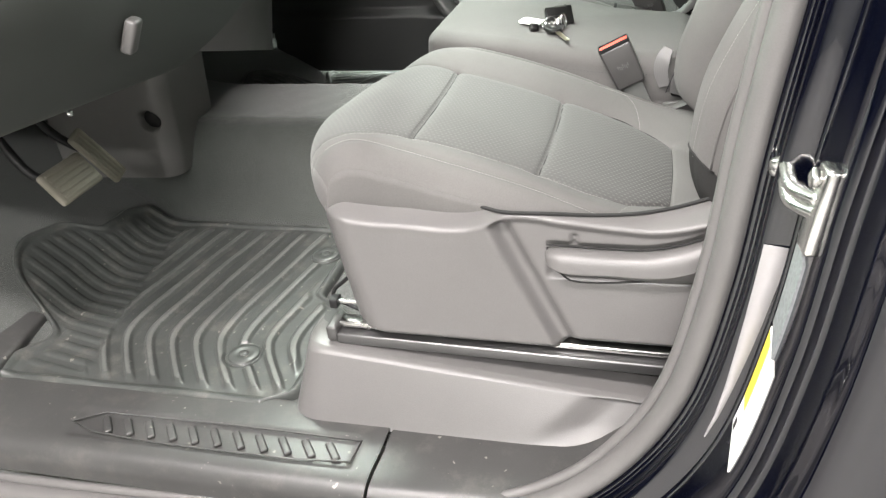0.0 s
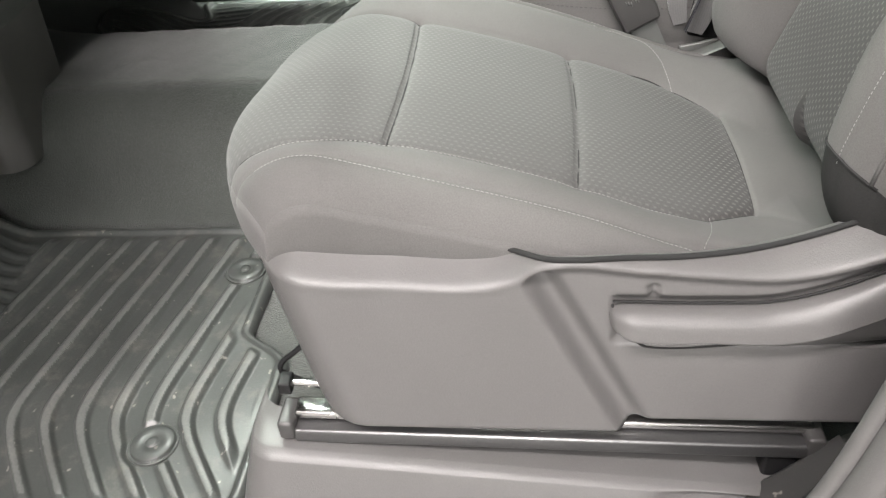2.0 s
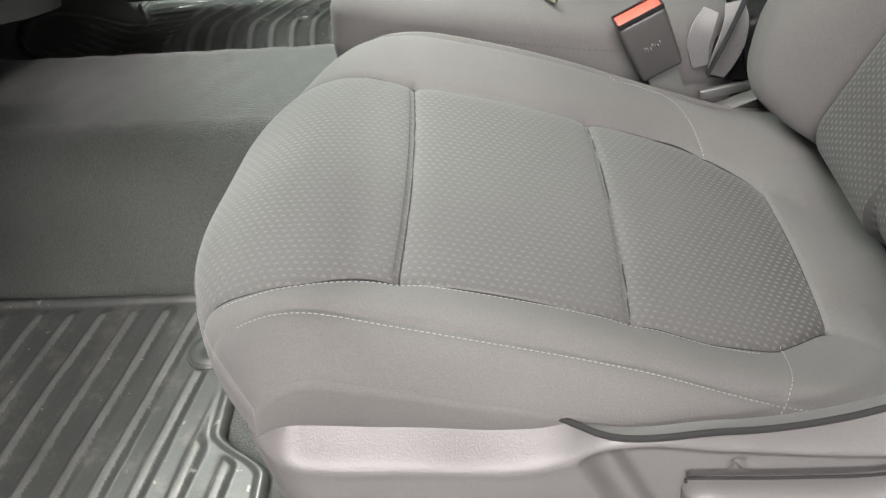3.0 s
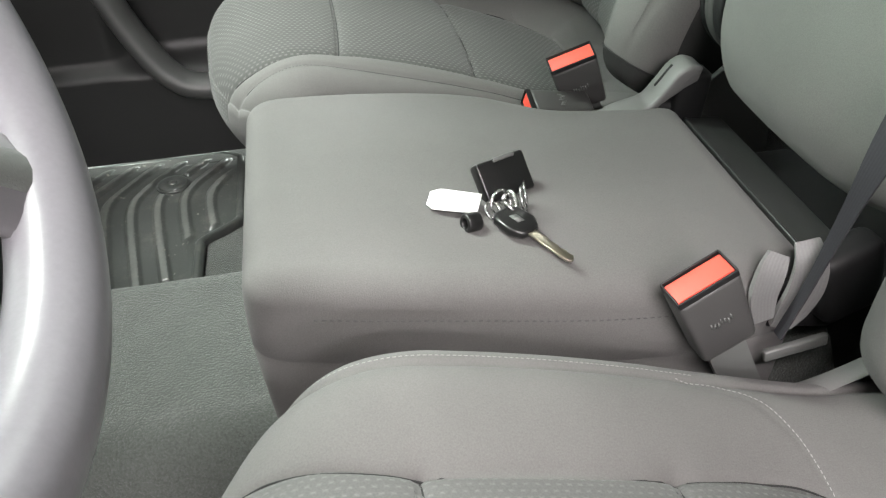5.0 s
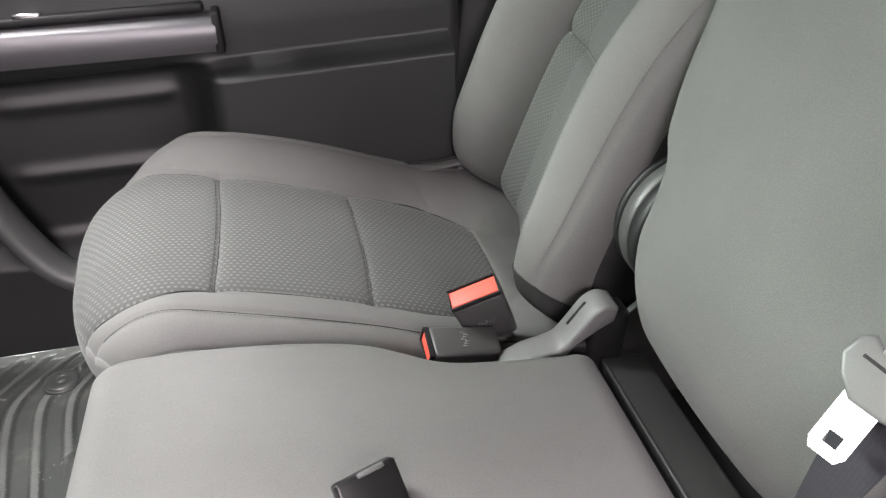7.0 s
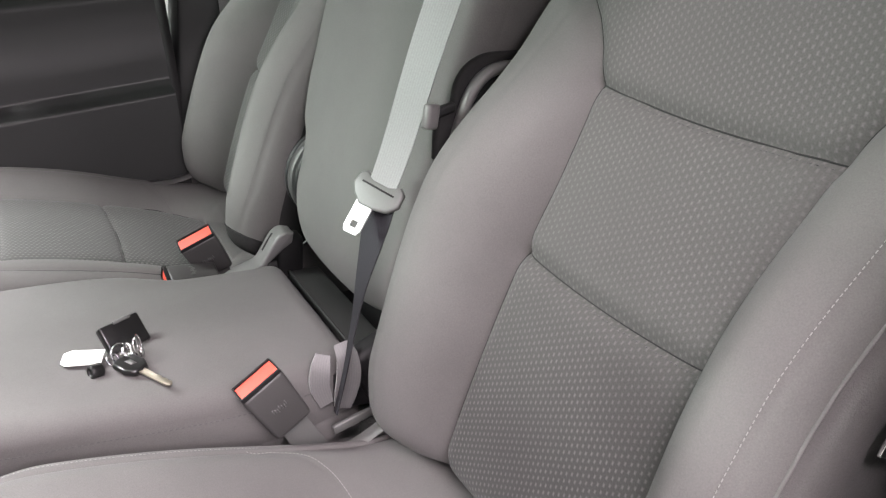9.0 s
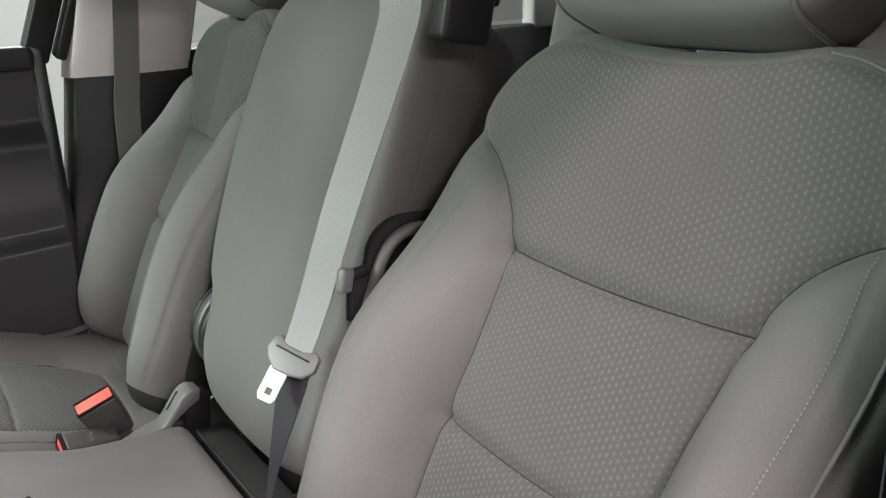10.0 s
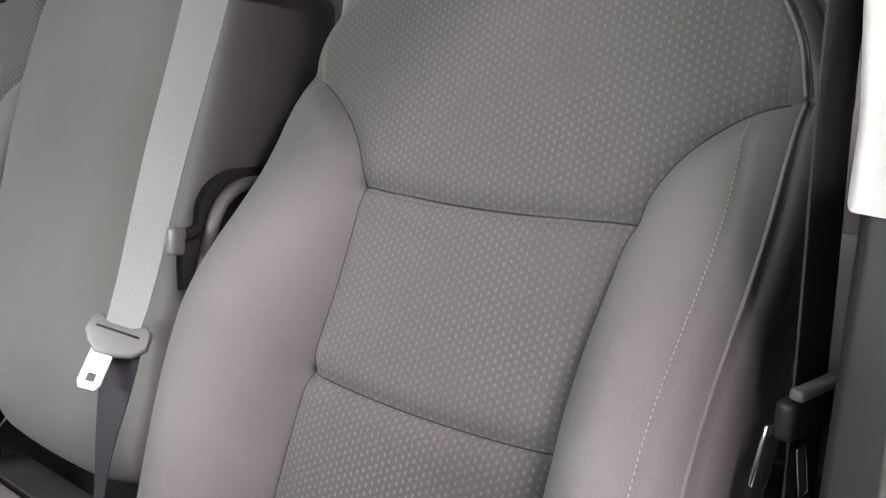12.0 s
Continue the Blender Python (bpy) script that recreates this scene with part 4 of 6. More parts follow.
    low_s = np.concatenate([ring[:, 0], ring[:1, 0]])
    low_w = np.concatenate([ring[:, 1], ring[:1, 1]])
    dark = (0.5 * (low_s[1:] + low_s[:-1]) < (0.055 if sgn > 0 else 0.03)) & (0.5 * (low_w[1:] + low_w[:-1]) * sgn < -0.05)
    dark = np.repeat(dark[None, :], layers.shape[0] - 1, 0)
    # passenger side: same cloth in a darker copy, its shade put into the colour
    split_sheet(layers, ~dark, layers[..., :2], not flip, "backrest_side", SIDE_CLOTH if sgn > 0 else SHADED_SIDE_CLOTH, seat, "plain grey cloth")
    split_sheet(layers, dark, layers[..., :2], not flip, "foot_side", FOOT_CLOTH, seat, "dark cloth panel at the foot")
    rim = layers[-1, :-1]
    mesh_object("backrest_rear", list(rim), [tuple(range(len(rim)))], CLOTH, seat)
    for kind, line in seams:
        # again dark tubes as shadow lines along the sunk seams
        if kind in ("edge", "cross", "piping"):
            p = smooth_path([(a, b, 0) for a, b in line], 10)
            ls, lw = np.array([q.x for q in p]), np.array([q.y for q in p])
            if kind == "piping" and lw[0] > 0:
                continue
            use = (ls > (0.2 if kind == "piping" else 0.06)) & ((np.abs(lw) < 0.216) | (kind == "piping"))
            ls, lw = ls[use], lw[use]
            q = back_of(back_place(ls, lw, back_normal(ls, lw, seams) + (0.0007 if kind == "cross" else -0.0005 if kind == "piping" else -0.0001)))
            fade = [0.0008 * min(1, 0.05 + 3 * i / len(q)) for i in range(len(q))]
            vs, fs = tube([tuple(a) for a in q], 0.0009 if kind == "cross" else fade if kind == "piping" else 0.0008, 6)
            mesh_object("seam_shadow", vs, fs, GROOVE, seat)
            if kind == "cross":
                ps, pw = ls - 0.0045, lw
                pts = back_of(back_place(ps, pw, back_normal(ps, pw, seams) + 0.0003))
                stitches("stitching", pts, seat, [(-0.9, 0, 0.42)] * len(pts), DARK_THREAD, 0.0026, 0.0026, 0.0005)
        if kind in ("crest", "piping"):
            p = smooth_path([(a, b, 0) for a, b in line], 40)
            ls, lw = np.array([q.x for q in p]), np.array([q.y for q in p])
            side = 1 if lw[0] > 0 else -1
            if kind == "crest" and side * sgn > 0:
                continue
            lw = lw - side * (0.004 if kind == "crest" else -0.0045)
            use = ls > 0.065
            ls, lw = ls[use], lw[use]
            ln = back_normal(ls, lw, seams)
            if kind == "piping":
                q = back_of(back_place(ls, lw - side * 0.008, back_normal(ls, lw - side * 0.008, seams) + 0.0004))
                vs, fs = tube([tuple(a) for a in q[::4]], 0.0016, 8)
                mesh_object("piping", vs, fs, CLOTH, seat)
            if kind == "crest":
                q = back_of(back_place(ls, lw, ln + 0.0006))
                stitches("stitching", q, seat, [(-0.9, 0, 0.42)] * len(q), THREAD if sgn > 0 else DARK_THREAD)
    # headrest: a rounded block with piping at both sides
    a, b = np.meshgrid(np.linspace(-np.pi / 2, np.pi / 2, 60), np.linspace(-np.pi, np.pi, 120), indexing="ij")
    po = lambda t, e: np.sign(t) * np.abs(t) ** e
    hw_ = 0.137 * po(np.sin(a), 0.36)
    r = po(np.cos(a), 0.36)
    hs = 0.7275 + 0.1085 * r * po(np.sin(b), 0.4)
    hn = -0.002 + 0.058 * r * po(np.cos(b), 0.55) + 0.010 * (hw_ / 0.137) ** 2 * (np.cos(b) > 0)
    head = sheet("headrest", back_of(back_place(hs, hw_, hn)), CLOTH, seat, "plain grey cloth headrest", flip=flip)
    for k in (-1, 1):
        t = np.linspace(-np.pi, np.pi, 61)[:-1]
        rr = float(po(np.cos(np.arcsin((0.112 / 0.137) ** (1 / 0.36))), 0.36))
        q = back_of(back_place(0.7275 + 0.1085 * rr * po(np.sin(t), 0.4), np.full_like(t, k * 0.112), -0.002 + 0.0585 * rr * po(np.cos(t), 0.55) + 0.006 * (np.cos(t) > 0)))
        vs, fs = tube([tuple(p) for p in q], 0.0024, 8, closed=True)
        mesh_object("piping", vs, fs, CLOTH, head)
        q = back_of(back_place(np.array([0.56, 0.66]), np.array([k * 0.07, k * 0.07]), np.array([-0.036, -0.026])))
        vs, fs = tube([tuple(p) for p in q], 0.007, 12)
        mesh_object("headrest_post", vs, fs, BLACK, seat, "dark headrest post")
    vs, fs = lathe([(0.018, 0), (0.018, 0.006), (0.0165, 0.009), (0.013, 0.0095), (0.0115, 0.0075), (0.001, 0.0075)], 28)
    c = back_of(back_place(np.array(0.745), np.array(-0.1335), np.array(-0.008)))
    spin = Euler((radians(90 * sgn), 0, 0)).to_matrix()
    mesh_object("release_button", [spin @ q + Vector(tuple(c)) for q in vs], fs, SHIELD, head, "round grey release button")
    # side covers, lever
    seat_shield(world_of, flip, seat, True)
    inner = lambda p: np.stack([p[..., 0], cy - sgn * p[..., 1], p[..., 2]], -1)
    seat_shield(inner, not flip, seat, False)
    nx, nc = 70, 21
    lx = 0.022 + (0.325 - 0.022) * np.linspace(0, 1, nx) ** 1.25
    top = slot_line(lx) - 0.003
    crest = knots(lx, [(0.02, 0.252), (0.035, 0.247), (0.1, 0.244), (0.165, 0.245), (0.22, 0.264), (0.28, 0.298), (0.33, 0.33)])
    low = knots(lx, [(0.02, 0.247), (0.035, 0.236), (0.08, 0.231), (0.156, 0.225), (0.236, 0.231), (0.33, 0.25)])
    nose = np.sqrt(np.clip(1 - np.clip(1 - (lx - 0.022) / 0.022, 0, 1) ** 2, 0, 1))
    mid_z = 0.5 * (top + low)
    top, crest, low = (mid_z + (a - mid_z) * (0.12 + 0.88 * nose) for a in (top, crest, low))
    bulge = 0.022 * (0.15 + 0.85 * nose) * (1 - 0.25 * smoothstep((lx - 0.17) / 0.1))
    rows = []
    for i in range(nx):
        prof = smooth_path([(0.0, top[i], 0), (0.55, top[i] - 0.001, 0), (0.9, 0.6 * top[i] + 0.4 * crest[i], 0), (1.0, crest[i] - 0.001, 0), (0.95, crest[i] - 0.006, 0), (0.45, low[i] + 0.002, 0), (0.0, low[i], 0)], 4)
        rows.append([(lx[i], -(0.246 + bulge[i] * q.x), q.y) for q in prof])
    sheet("recline_lever", world_of(lean_in(np.array(rows))), SHIELD, seat, "grey plastic recliner lever", flip=not flip)
    for pts in ([(a, -0.2505, float(slot_line(np.array(a)))) for a in np.linspace(0.024, 0.31, 40)], smooth_path([(0.024, -0.2475, 0.262), (0.030, -0.2475, 0.242), (0.046, -0.2475, 0.222), (0.058, -0.2475, 0.217), (0.09, -0.2475, 0.217), (0.156, -0.2475, 0.224)], 6)):
        vs, fs = tube([tuple(world_of(lean_in(np.array(q)))) for q in pts], 0.0012, 6)
        mesh_object("panel_gap", vs, fs, GROOVE, seat)
    # frame under the cushion
    part("seat_frame", box((0.44, 0.40, 0.09), (0.0, cy, 0.185), bevel=0.01), BLACK, seat, "black steel frame under the cushion")
    return seat


front_seat(-0.006, 1, "grey cloth driver's seat with dotted insert, on steel rails")
front_seat(0.868, -1, "grey cloth passenger seat with dotted insert, beside the centre seat")


def seat_rail(y, sgn, group):
    rail = base("seat_rail", -0.03, y, 0.0, "steel seat slide rail with black end caps, under the seat", "seat rail", group)
    z = lambda x: 0.118 - 0.012 * (x + 0.27) / 0.47
    for name, dz, dy, h, wd, mat, x0, x1 in (("upper_channel", 0.001, 0.006, 0.009, 0.022, STEEL, -0.262, 0.205), ("lower_channel", -0.014, 0.0, 0.016, 0.034, RAIL, -0.262, 0.205)):
        bm = box((x1 - x0, wd, h), ((x0 + x1) / 2, y + sgn * dy, z((x0 + x1) / 2) + dz), Euler((0, radians(1.5), 0)).to_matrix(), 0.003)
        part(name, bm, mat, rail)
    for x0 in (-0.268, 0.204):
        part("end_cap", box((0.016, 0.036, 0.022), (x0, y, z(x0) - 0.007), bevel=0.004), CASE, rail, "dark grey plastic end cap")
    for x0 in (-0.24, 0.18):
        part("riser", box((0.03, 0.03, 0.09), (x0, y + sgn * 0.004, 0.052), bevel=0.004), BLACK, rail)
    part("release_bar", box((0.05, 0.007, 0.006), (-0.245, y + sgn * 0.012, 0.146), bevel=0.002), STEEL, rail)
    part("bracket", box((0.012, 0.018, 0.014), (-0.268, y + sgn * 0.012, 0.145), bevel=0.002), BLACK, rail)
    return rail


cable = base("seat_cable", -0.26, -0.2, 0.1, "thin black cable loop in front of the driver's seat rail", "cable")
vs, fs = tube(smooth_path([(-0.235, -0.20, 0.19), (-0.261, -0.20, 0.163), (-0.276, -0.20, 0.150), (-0.281, -0.20, 0.138), (-0.272, -0.20, 0.129), (-0.242, -0.205, 0.120), (-0.215, -0.21, 0.116)], 8), 0.0028, 8)
mesh_object("sheath", vs, fs, BLACK, cable)
for y, s in ((-0.236, 1), (0.19, 1), (0.672, -1), (1.098, -1)):
    seat_rail(y, s, "seat rails")


def rail_cover(cy, sgn, group):
    cover = base("rail_cover", 0.0, cy, 0.0, "grey plastic cover along the sill below the seat rail", "trim cover", group)
    xs = np.concatenate([[-0.309], np.linspace(-0.306, -0.28, 10), np.linspace(-0.275, 0.30, 110)])
    prof = [(-0.316, 0.0), (-0.313, 0.02), (-0.296, 0.45), (-0.280, 0.86), (-0.276, 0.94), (-0.269, 0.985), (-0.262, 1.0), (-0.24, 1.0), (-0.215, 0.96)]
    prof = [(p.x, p.y) for p in smooth_path([(a, b, 0) for a, b in prof], 5)]
    pts = np.zeros((len(xs), len(prof), 3))
    zt = 0.1 - 0.098 * (xs + 0.3)
    zt = zt + 0.05 * smoothstep((xs - 0.2) / 0.1)
    roll = np.clip((-0.28 - xs) / 0.028, 0, 1)
    for j, (y, f) in enumerate(prof):
        z = zt * f
        d = 0.075 - 1.25 * (0.07 - z)
        dent = 0.013 * smoothstep((xs - d) / 0.07) * (1 - smoothstep((f - 0.86) / 0.1)) * min(1, f * 3 + 0.15)
        pts[:, j, 0] = xs - 0.022 * (1 - f) * roll
        pts[:, j, 1] = cy + sgn * (y + 0.006 + dent + 0.03 * (1 - np.sqrt(np.clip(1 - roll**2, 0, 1))))
        pts[:, j, 2] = z - 0.006 * roll**3
    close = pts[:1].copy()
    close[..., 1] = cy + sgn * -0.215
    pts = np.concatenate([close, pts], 0)
    edge = next(j for j, (y, f) in enumerate(prof) if y > -0.266)
    sheet("shell", pts[:, :edge + 1], SHIELD, cover, flip=sgn < 0)
    sheet("top_flange", pts[:, edge:], SHIELD, cover, flip=sgn < 0)
    return cover


rail_cover(0.0, 1, "rail covers")
rail_cover(0.866, -1, "rail covers")


# ---- centre seat ----
def centre_cushion():
    thing = base("centre_seat", 0.0, 0.46, 0.0, "plain grey cloth centre seat cushion between the front seats", "car seat")
    near = [(-0.268, 0.316), (-0.2, 0.306), (-0.1, 0.294), (0.0, 0.285), (0.1, 0.284), (0.15, 0.297), (0.185, 0.310), (0.2, 0.320)]
    far = [(0.2, 0.596), (0.17, 0.597), (0.1, 0.598), (0.05, 0.604), (0.02, 0.622), (-0.02, 0.643), (-0.1, 0.652), (-0.2, 0.652), (-0.268, 0.638)]
    line = np.array(near + [(0.2, 0.345), (0.2, 0.57)] + far + [(-0.268, 0.58), (-0.268, 0.37)])
    for _ in range(4):
        after = np.roll(line, -1, 0)
        line = np.stack([0.75 * line + 0.25 * after, 0.25 * line + 0.75 * after], 1).reshape(-1, 2)
    closed = np.concatenate([line, line[:1]], 0)
    run = np.concatenate([[0], np.cumsum(np.hypot(*np.diff(closed, axis=0).T))])
    count = 280
    at = np.linspace(0, run[-1], count + 1)[:-1]
    edge = np.stack([np.interp(at, run, closed[:, 0]), np.interp(at, run, closed[:, 1])], -1)
    way = np.roll(edge, -1, 0) - np.roll(edge, 1, 0)
    out = np.stack([way[:, 1], -way[:, 0]], -1) / np.hypot(*way.T)[:, None]
    c = np.array([-0.03, 0.462])
    reach = ((edge - c) * out).sum(1)
    rho = np.sin(np.linspace(0.02, 1, 44) * np.pi / 2)[:, None]
    x, y = (c[k] + rho * (edge[:, k] - c[k]) for k in (0, 1))
    q = np.clip(1 - (1 - rho) * reach[None] / 0.028, 0, 1)
    z = 0.330 - 0.105 * x + 0.008 * (1 - rho**2) - 0.024 * (1 - np.sqrt(np.clip(1 - q * q, 0, 1))) + 0.0012 * np.sin(x * 26 + 1.0) * np.sin(y * 19)
    top = np.stack([x, y, z], -1)
    ring = top[-1]
    layers = [top[k] for k in range(len(top))]
    for dz, grow in ((-0.010, 0.0012), (-0.030, 0.0022), (-0.050, 0.0018), (-0.0535, -0.0008), (-0.057, 0.0018), (-0.09, 0.0), (-0.2, -0.008)):
        lay = ring.copy()
        lay[:, :2] += out * grow
        lay[:, 2] += dz
        layers.append(lay)
    verts = np.concatenate(layers, 0)
    faces = [tuple(range(count))]
    for k in range(len(layers) - 1):
        faces += [(k * count + i, (k + 1) * count + i, (k + 1) * count + (i + 1) % count, k * count + (i + 1) % count) for i in range(count)]
    mesh_object("cushion_cover", verts, faces, CLOTH, thing, "plain grey cloth cover with a welt round its side")
    near_edge = ring[(ring[:, 1] < 0.335) & (ring[:, 0] > -0.215) & (ring[:, 0] < 0.17)].copy()
    near_edge[:, 2] -= 0.0065
    near_edge[:, 1] -= 0.0014
    stitches("stitching", near_edge, thing, [(0, -1, 0.15)] * len(near_edge), DARK_THREAD, 0.0035, 0.0025, 0.0005)
    return thing


centre_cushion()

CB_A, CB_X, CB_Z = radians(22), 0.212, 0.33


def centre_place(s, y, n):
    return np.stack([CB_X + s * math.sin(CB_A) - n * math.cos(CB_A), y + 0 * s, CB_Z + s * math.cos(CB_A) + n * math.sin(CB_A)], -1)


def centre_back():
    thing = base("centre_backrest", 0.35, 0.45, 0.3, "plain grey cloth centre backrest with a belt guide on its shoulder", "car seat back")
    nu, nv = 130, 90
    u, v = np.meshgrid(0.5 - 0.5 * np.cos(np.linspace(0, 1, nu) * np.pi), 0.5 + 0.5 * np.sin(np.linspace(-1, 1, nv) * np.pi / 2), indexing="ij")
    e = np.abs(v - 0.5) * 2
    top_s = 0.615 - 0.03 * np.clip((e - 0.6) / 0.4, 0, 1) ** 2 - 0.012 * e**2
    low_s = 0.018 + 0.06 * np.clip((v - 0.78) / 0.22, 0, 1) ** 2 + 0.02 * np.clip((0.3 - v) / 0.3, 0, 1) ** 2
    s = low_s + (top_s - low_s) * u
    far = knots(s, [(-0.05, 0.57), (0.02, 0.615), (0.09, 0.638), (0.15, 0.642), (0.168, 0.648), (0.185, 0.663), (0.21, 0.672), (0.3, 0.684), (0.37, 0.691), (0.45, 0.694), (0.54, 0.684), (0.59, 0.662), (0.62, 0.61)])
    near = knots(s, [(-0.05, 0.33), (0.02, 0.285), (0.08, 0.272), (0.3, 0.268), (0.5, 0.272), (0.56, 0.28), (0.62, 0.31)])
    y = near + (far - near) * v
    q = np.hypot(np.maximum(np.clip(1 - (s - low_s) / 0.06, 0, 1), np.clip(1 - (top_s - s) / 0.05, 0, 1)), np.maximum(np.clip(1 - (y - near) / 0.022, 0, 1), np.clip(1 - (far - y) / 0.045, 0, 1)))
    n = 0.016 * np.sin(np.pi * v) + 0.010 * np.sin(np.pi * np.clip(u, 0, 1)) - 0.035 * (1 - np.sqrt(np.clip(1 - q * q, 0, 1)))
    face = centre_place(s, y, n)
    sheet("front_cover", face, CLOTH, thing, "plain grey cloth", flip=True)
    ring = np.concatenate([np.stack([s, y, n], -1)[:, 0], np.stack([s, y, n], -1)[-1, 1:], np.stack([s, y, n], -1)[::-1, -1][1:], np.stack([s, y, n], -1)[0, ::-1][1:]], 0)
    layers = []
    for dn, grow in ((0.0, 1.0), (-0.004, 1.004), (-0.03, 1.0), (-0.075, 0.985), (-0.095, 0.96)):
        c = np.array([0.3, 0.455])
        q2 = c + (ring[:, :2] - c) * grow
        low = np.clip((0.365 - q2[:, 0]) / 0.05, 0, 1)
        layers.append(centre_place(q2[:, 0], q2[:, 1], ring[:, 2] + dn * (1 - 0.78 * low)))
    sheet("side_cover", np.stack(layers, 0), CLOTH, thing, "plain grey cloth", flip=False)
    rim = layers[-1][:-1]
    mesh_object("rear_panel", list(rim), [tuple(range(len(rim)))], BLACK, thing)
    # belt guide on the shoulder
    guide = part("belt_guide", box((0.075, 0.105, 0.04), (0.428, 0.275, 0.912), Euler((0, radians(14), radians(8))).to_matrix(), 0.009, 4), BLACK, thing, "black plastic shoulder belt guide")
    part("guide_foot", box((0.062, 0.03, 0.052), (0.430, 0.240, 0.853), Euler((0, radians(12), 0)).to_matrix(), 0.006, 3), BLACK, guide)
    part("guide_rib", box((0.008, 0.026, 0.042), (0.393, 0.262, 0.912), Euler((0, radians(14), 0)).to_matrix(), 0.003), BLACK, guide)
    part("guide_arm", box((0.012, 0.02, 0.09), (0.474, 0.238, 0.905), Euler((0, radians(10), 0)).to_matrix(), 0.005), BLACK, guide)
    part("bezel_clip", box((0.014, 0.008, 0.006), (0.452, 0.236, 0.925), None, 0.002), BRASS, guide, "small brass clip")
    # hinge arm and belt hook at the near side
    # matte black plate in place of a real hollow, for the recess's shade
    recess = smooth_path([(0.400, 0.650, 0), (0.360, 0.653, 0), (0.341, 0.649, 0), (0.327, 0.640, 0), (0.317, 0.626, 0), (0.311, 0.606, 0), (0.298, 0.604, 0), (0.291, 0.58, 0), (0.288, 0.55, 0)], 5)
    recess = [(q.x, q.y) for q in recess] + [(0.40, 0.55)]
    slab("recess_shade", recess, 0.012, GROOVE, thing, "black plate standing in for the shaded hinge recess", matrix=Matrix.Translation((0, 0.268, 0)) @ Euler((radians(90), 0, 0)).to_matrix().to_4x4(), bevel=0.003)
    arm = smooth_path([(0.40, 0.250, 0.634), (0.375, 0.249, 0.639), (0.355, 0.248, 0.638), (0.339, 0.248, 0.630), (0.327, 0.248, 0.616), (0.319, 0.248, 0.600), (0.312, 0.249, 0.580), (0.304, 0.250, 0.555)], 8)
    vs, fs = tube(arm, 0.008, 12, squash=0.8)
    mesh_object("hinge_arm", vs, fs, SHIELD, thing, "curved grey plastic hinge arm")
    hook = part("belt_hook", box((0.017, 0.012, 0.026), (0.2795, 0.246, 0.602), Euler((0, radians(14), radians(15))).to_matrix(), 0.004), SHIELD, thing, "grey plastic belt hook")
    part("hook_tongue", box((0.03, 0.010, 0.010), (0.296, 0.252, 0.604), Euler((0, radians(-10), 0)).to_matrix(), 0.003), BLACK, hook)
    # round hinge cap at the far side
    for r, yy, deep, mat in ((0.074, 0.612, 0.02, BLACK), (0.074, 0.630, 0.022, CASE), (0.075, 0.652, 0.010, BLACK), (0.077, 0.662, 0.008, DASH)):
        vs, fs = lathe([(0.004, 0), (r - 0.003, 0), (r, 0.003), (r, deep - 0.003), (r - 0.003, deep), (0.004, deep)], 64)
        turn = Euler((radians(-90), 0, 0)).to_matrix()
        mesh_object("hinge_cap", [turn @ q + Vector((0.314, yy, 0.404)) for q in vs], fs, mat, thing, "round dark hinge cover")
    return thing


centre_back()

tray = base("rear_tray", 0.22, 0.46, 0.25, "black plastic trough between centre cushion and backrest", "trim")
part("trough", box((0.05, 0.30, 0.03), (0.234, 0.46, 0.268), Euler((0, radians(8), 0)).to_matrix(), 0.005), TRAY, tray)
# added black block: fills the void that lies in shade behind the trough
part("dark_filler", box((0.20, 0.30, 0.22), (0.37, 0.455, 0.12), bevel=0.01), BLACK, tray, "black block added to darken the void under the centre backrest")
part("ridge", box((0.004, 0.285, 0.012), (0.2105, 0.455, 0.284), bevel=0.0018), TRAY, tray)


def hinge_bracket(y, material):
    thing = base("hinge_bracket", 0.18, y, 0.25, "grey moulded plastic hinge cover beside the centre seat", "trim")
    path = smooth_path([(0.112, y, 0.288), (0.135, y, 0.298), (0.155, y, 0.303), (0.170, y, 0.308), (0.184, y, 0.324), (0.198, y, 0.342), (0.212, y, 0.349), (0.226, y, 0.345)], 6)
    top = [(q.x, q.z) for q in path]
    outline = top + [(0.222, 0.330), (0.206, 0.322)] + [(x - 0.002, z - 0.018) for x, z in top[:-18]][::-1]
    part("end_block", box((0.040, 0.034, 0.075), (0.217, y, 0.302), Euler((0, radians(6), 0)).to_matrix(), 0.007), BLACK, thing, "black block at the end of the strap")
    part("foot", box((0.06, 0.022, 0.05), (0.195, y, 0.280), bevel=0.006), BLACK, thing)
    strap = slab("strap", outline, 0.036, material, thing, "grey moulded strap", matrix=Matrix.Translation((0, y + 0.018, 0)) @ Euler((radians(90), 0, 0)).to_matrix().to_4x4(), bevel=0.004, segments=3)
    # black bar drawn in place of the dark slit on the strap's ramp
    part("rib", box((0.03, 0.003, 0.004), (0.190, y + 0.004, 0.3315), Euler((0, radians(-52), 0)).to_matrix(), 0.002), BLACK, strap)
    return thing


hinge_bracket(0.618, SATIN_GREY)
stop = base("hinge_stop", 0.215, 0.30, 0.25, "dark grey plastic hinge stop beside the driver's backrest", "trim")
part("block", box((0.060, 0.034, 0.075), (0.222, 0.300, 0.292), Euler((0, radians(-14), radians(8))).to_matrix(), 0.012, 4), BLACK, stop)
part("web", box((0.07, 0.012, 0.05), (0.195, 0.304, 0.265), Euler((0, radians(10), 0)).to_matrix(), 0.005), BLACK, stop)


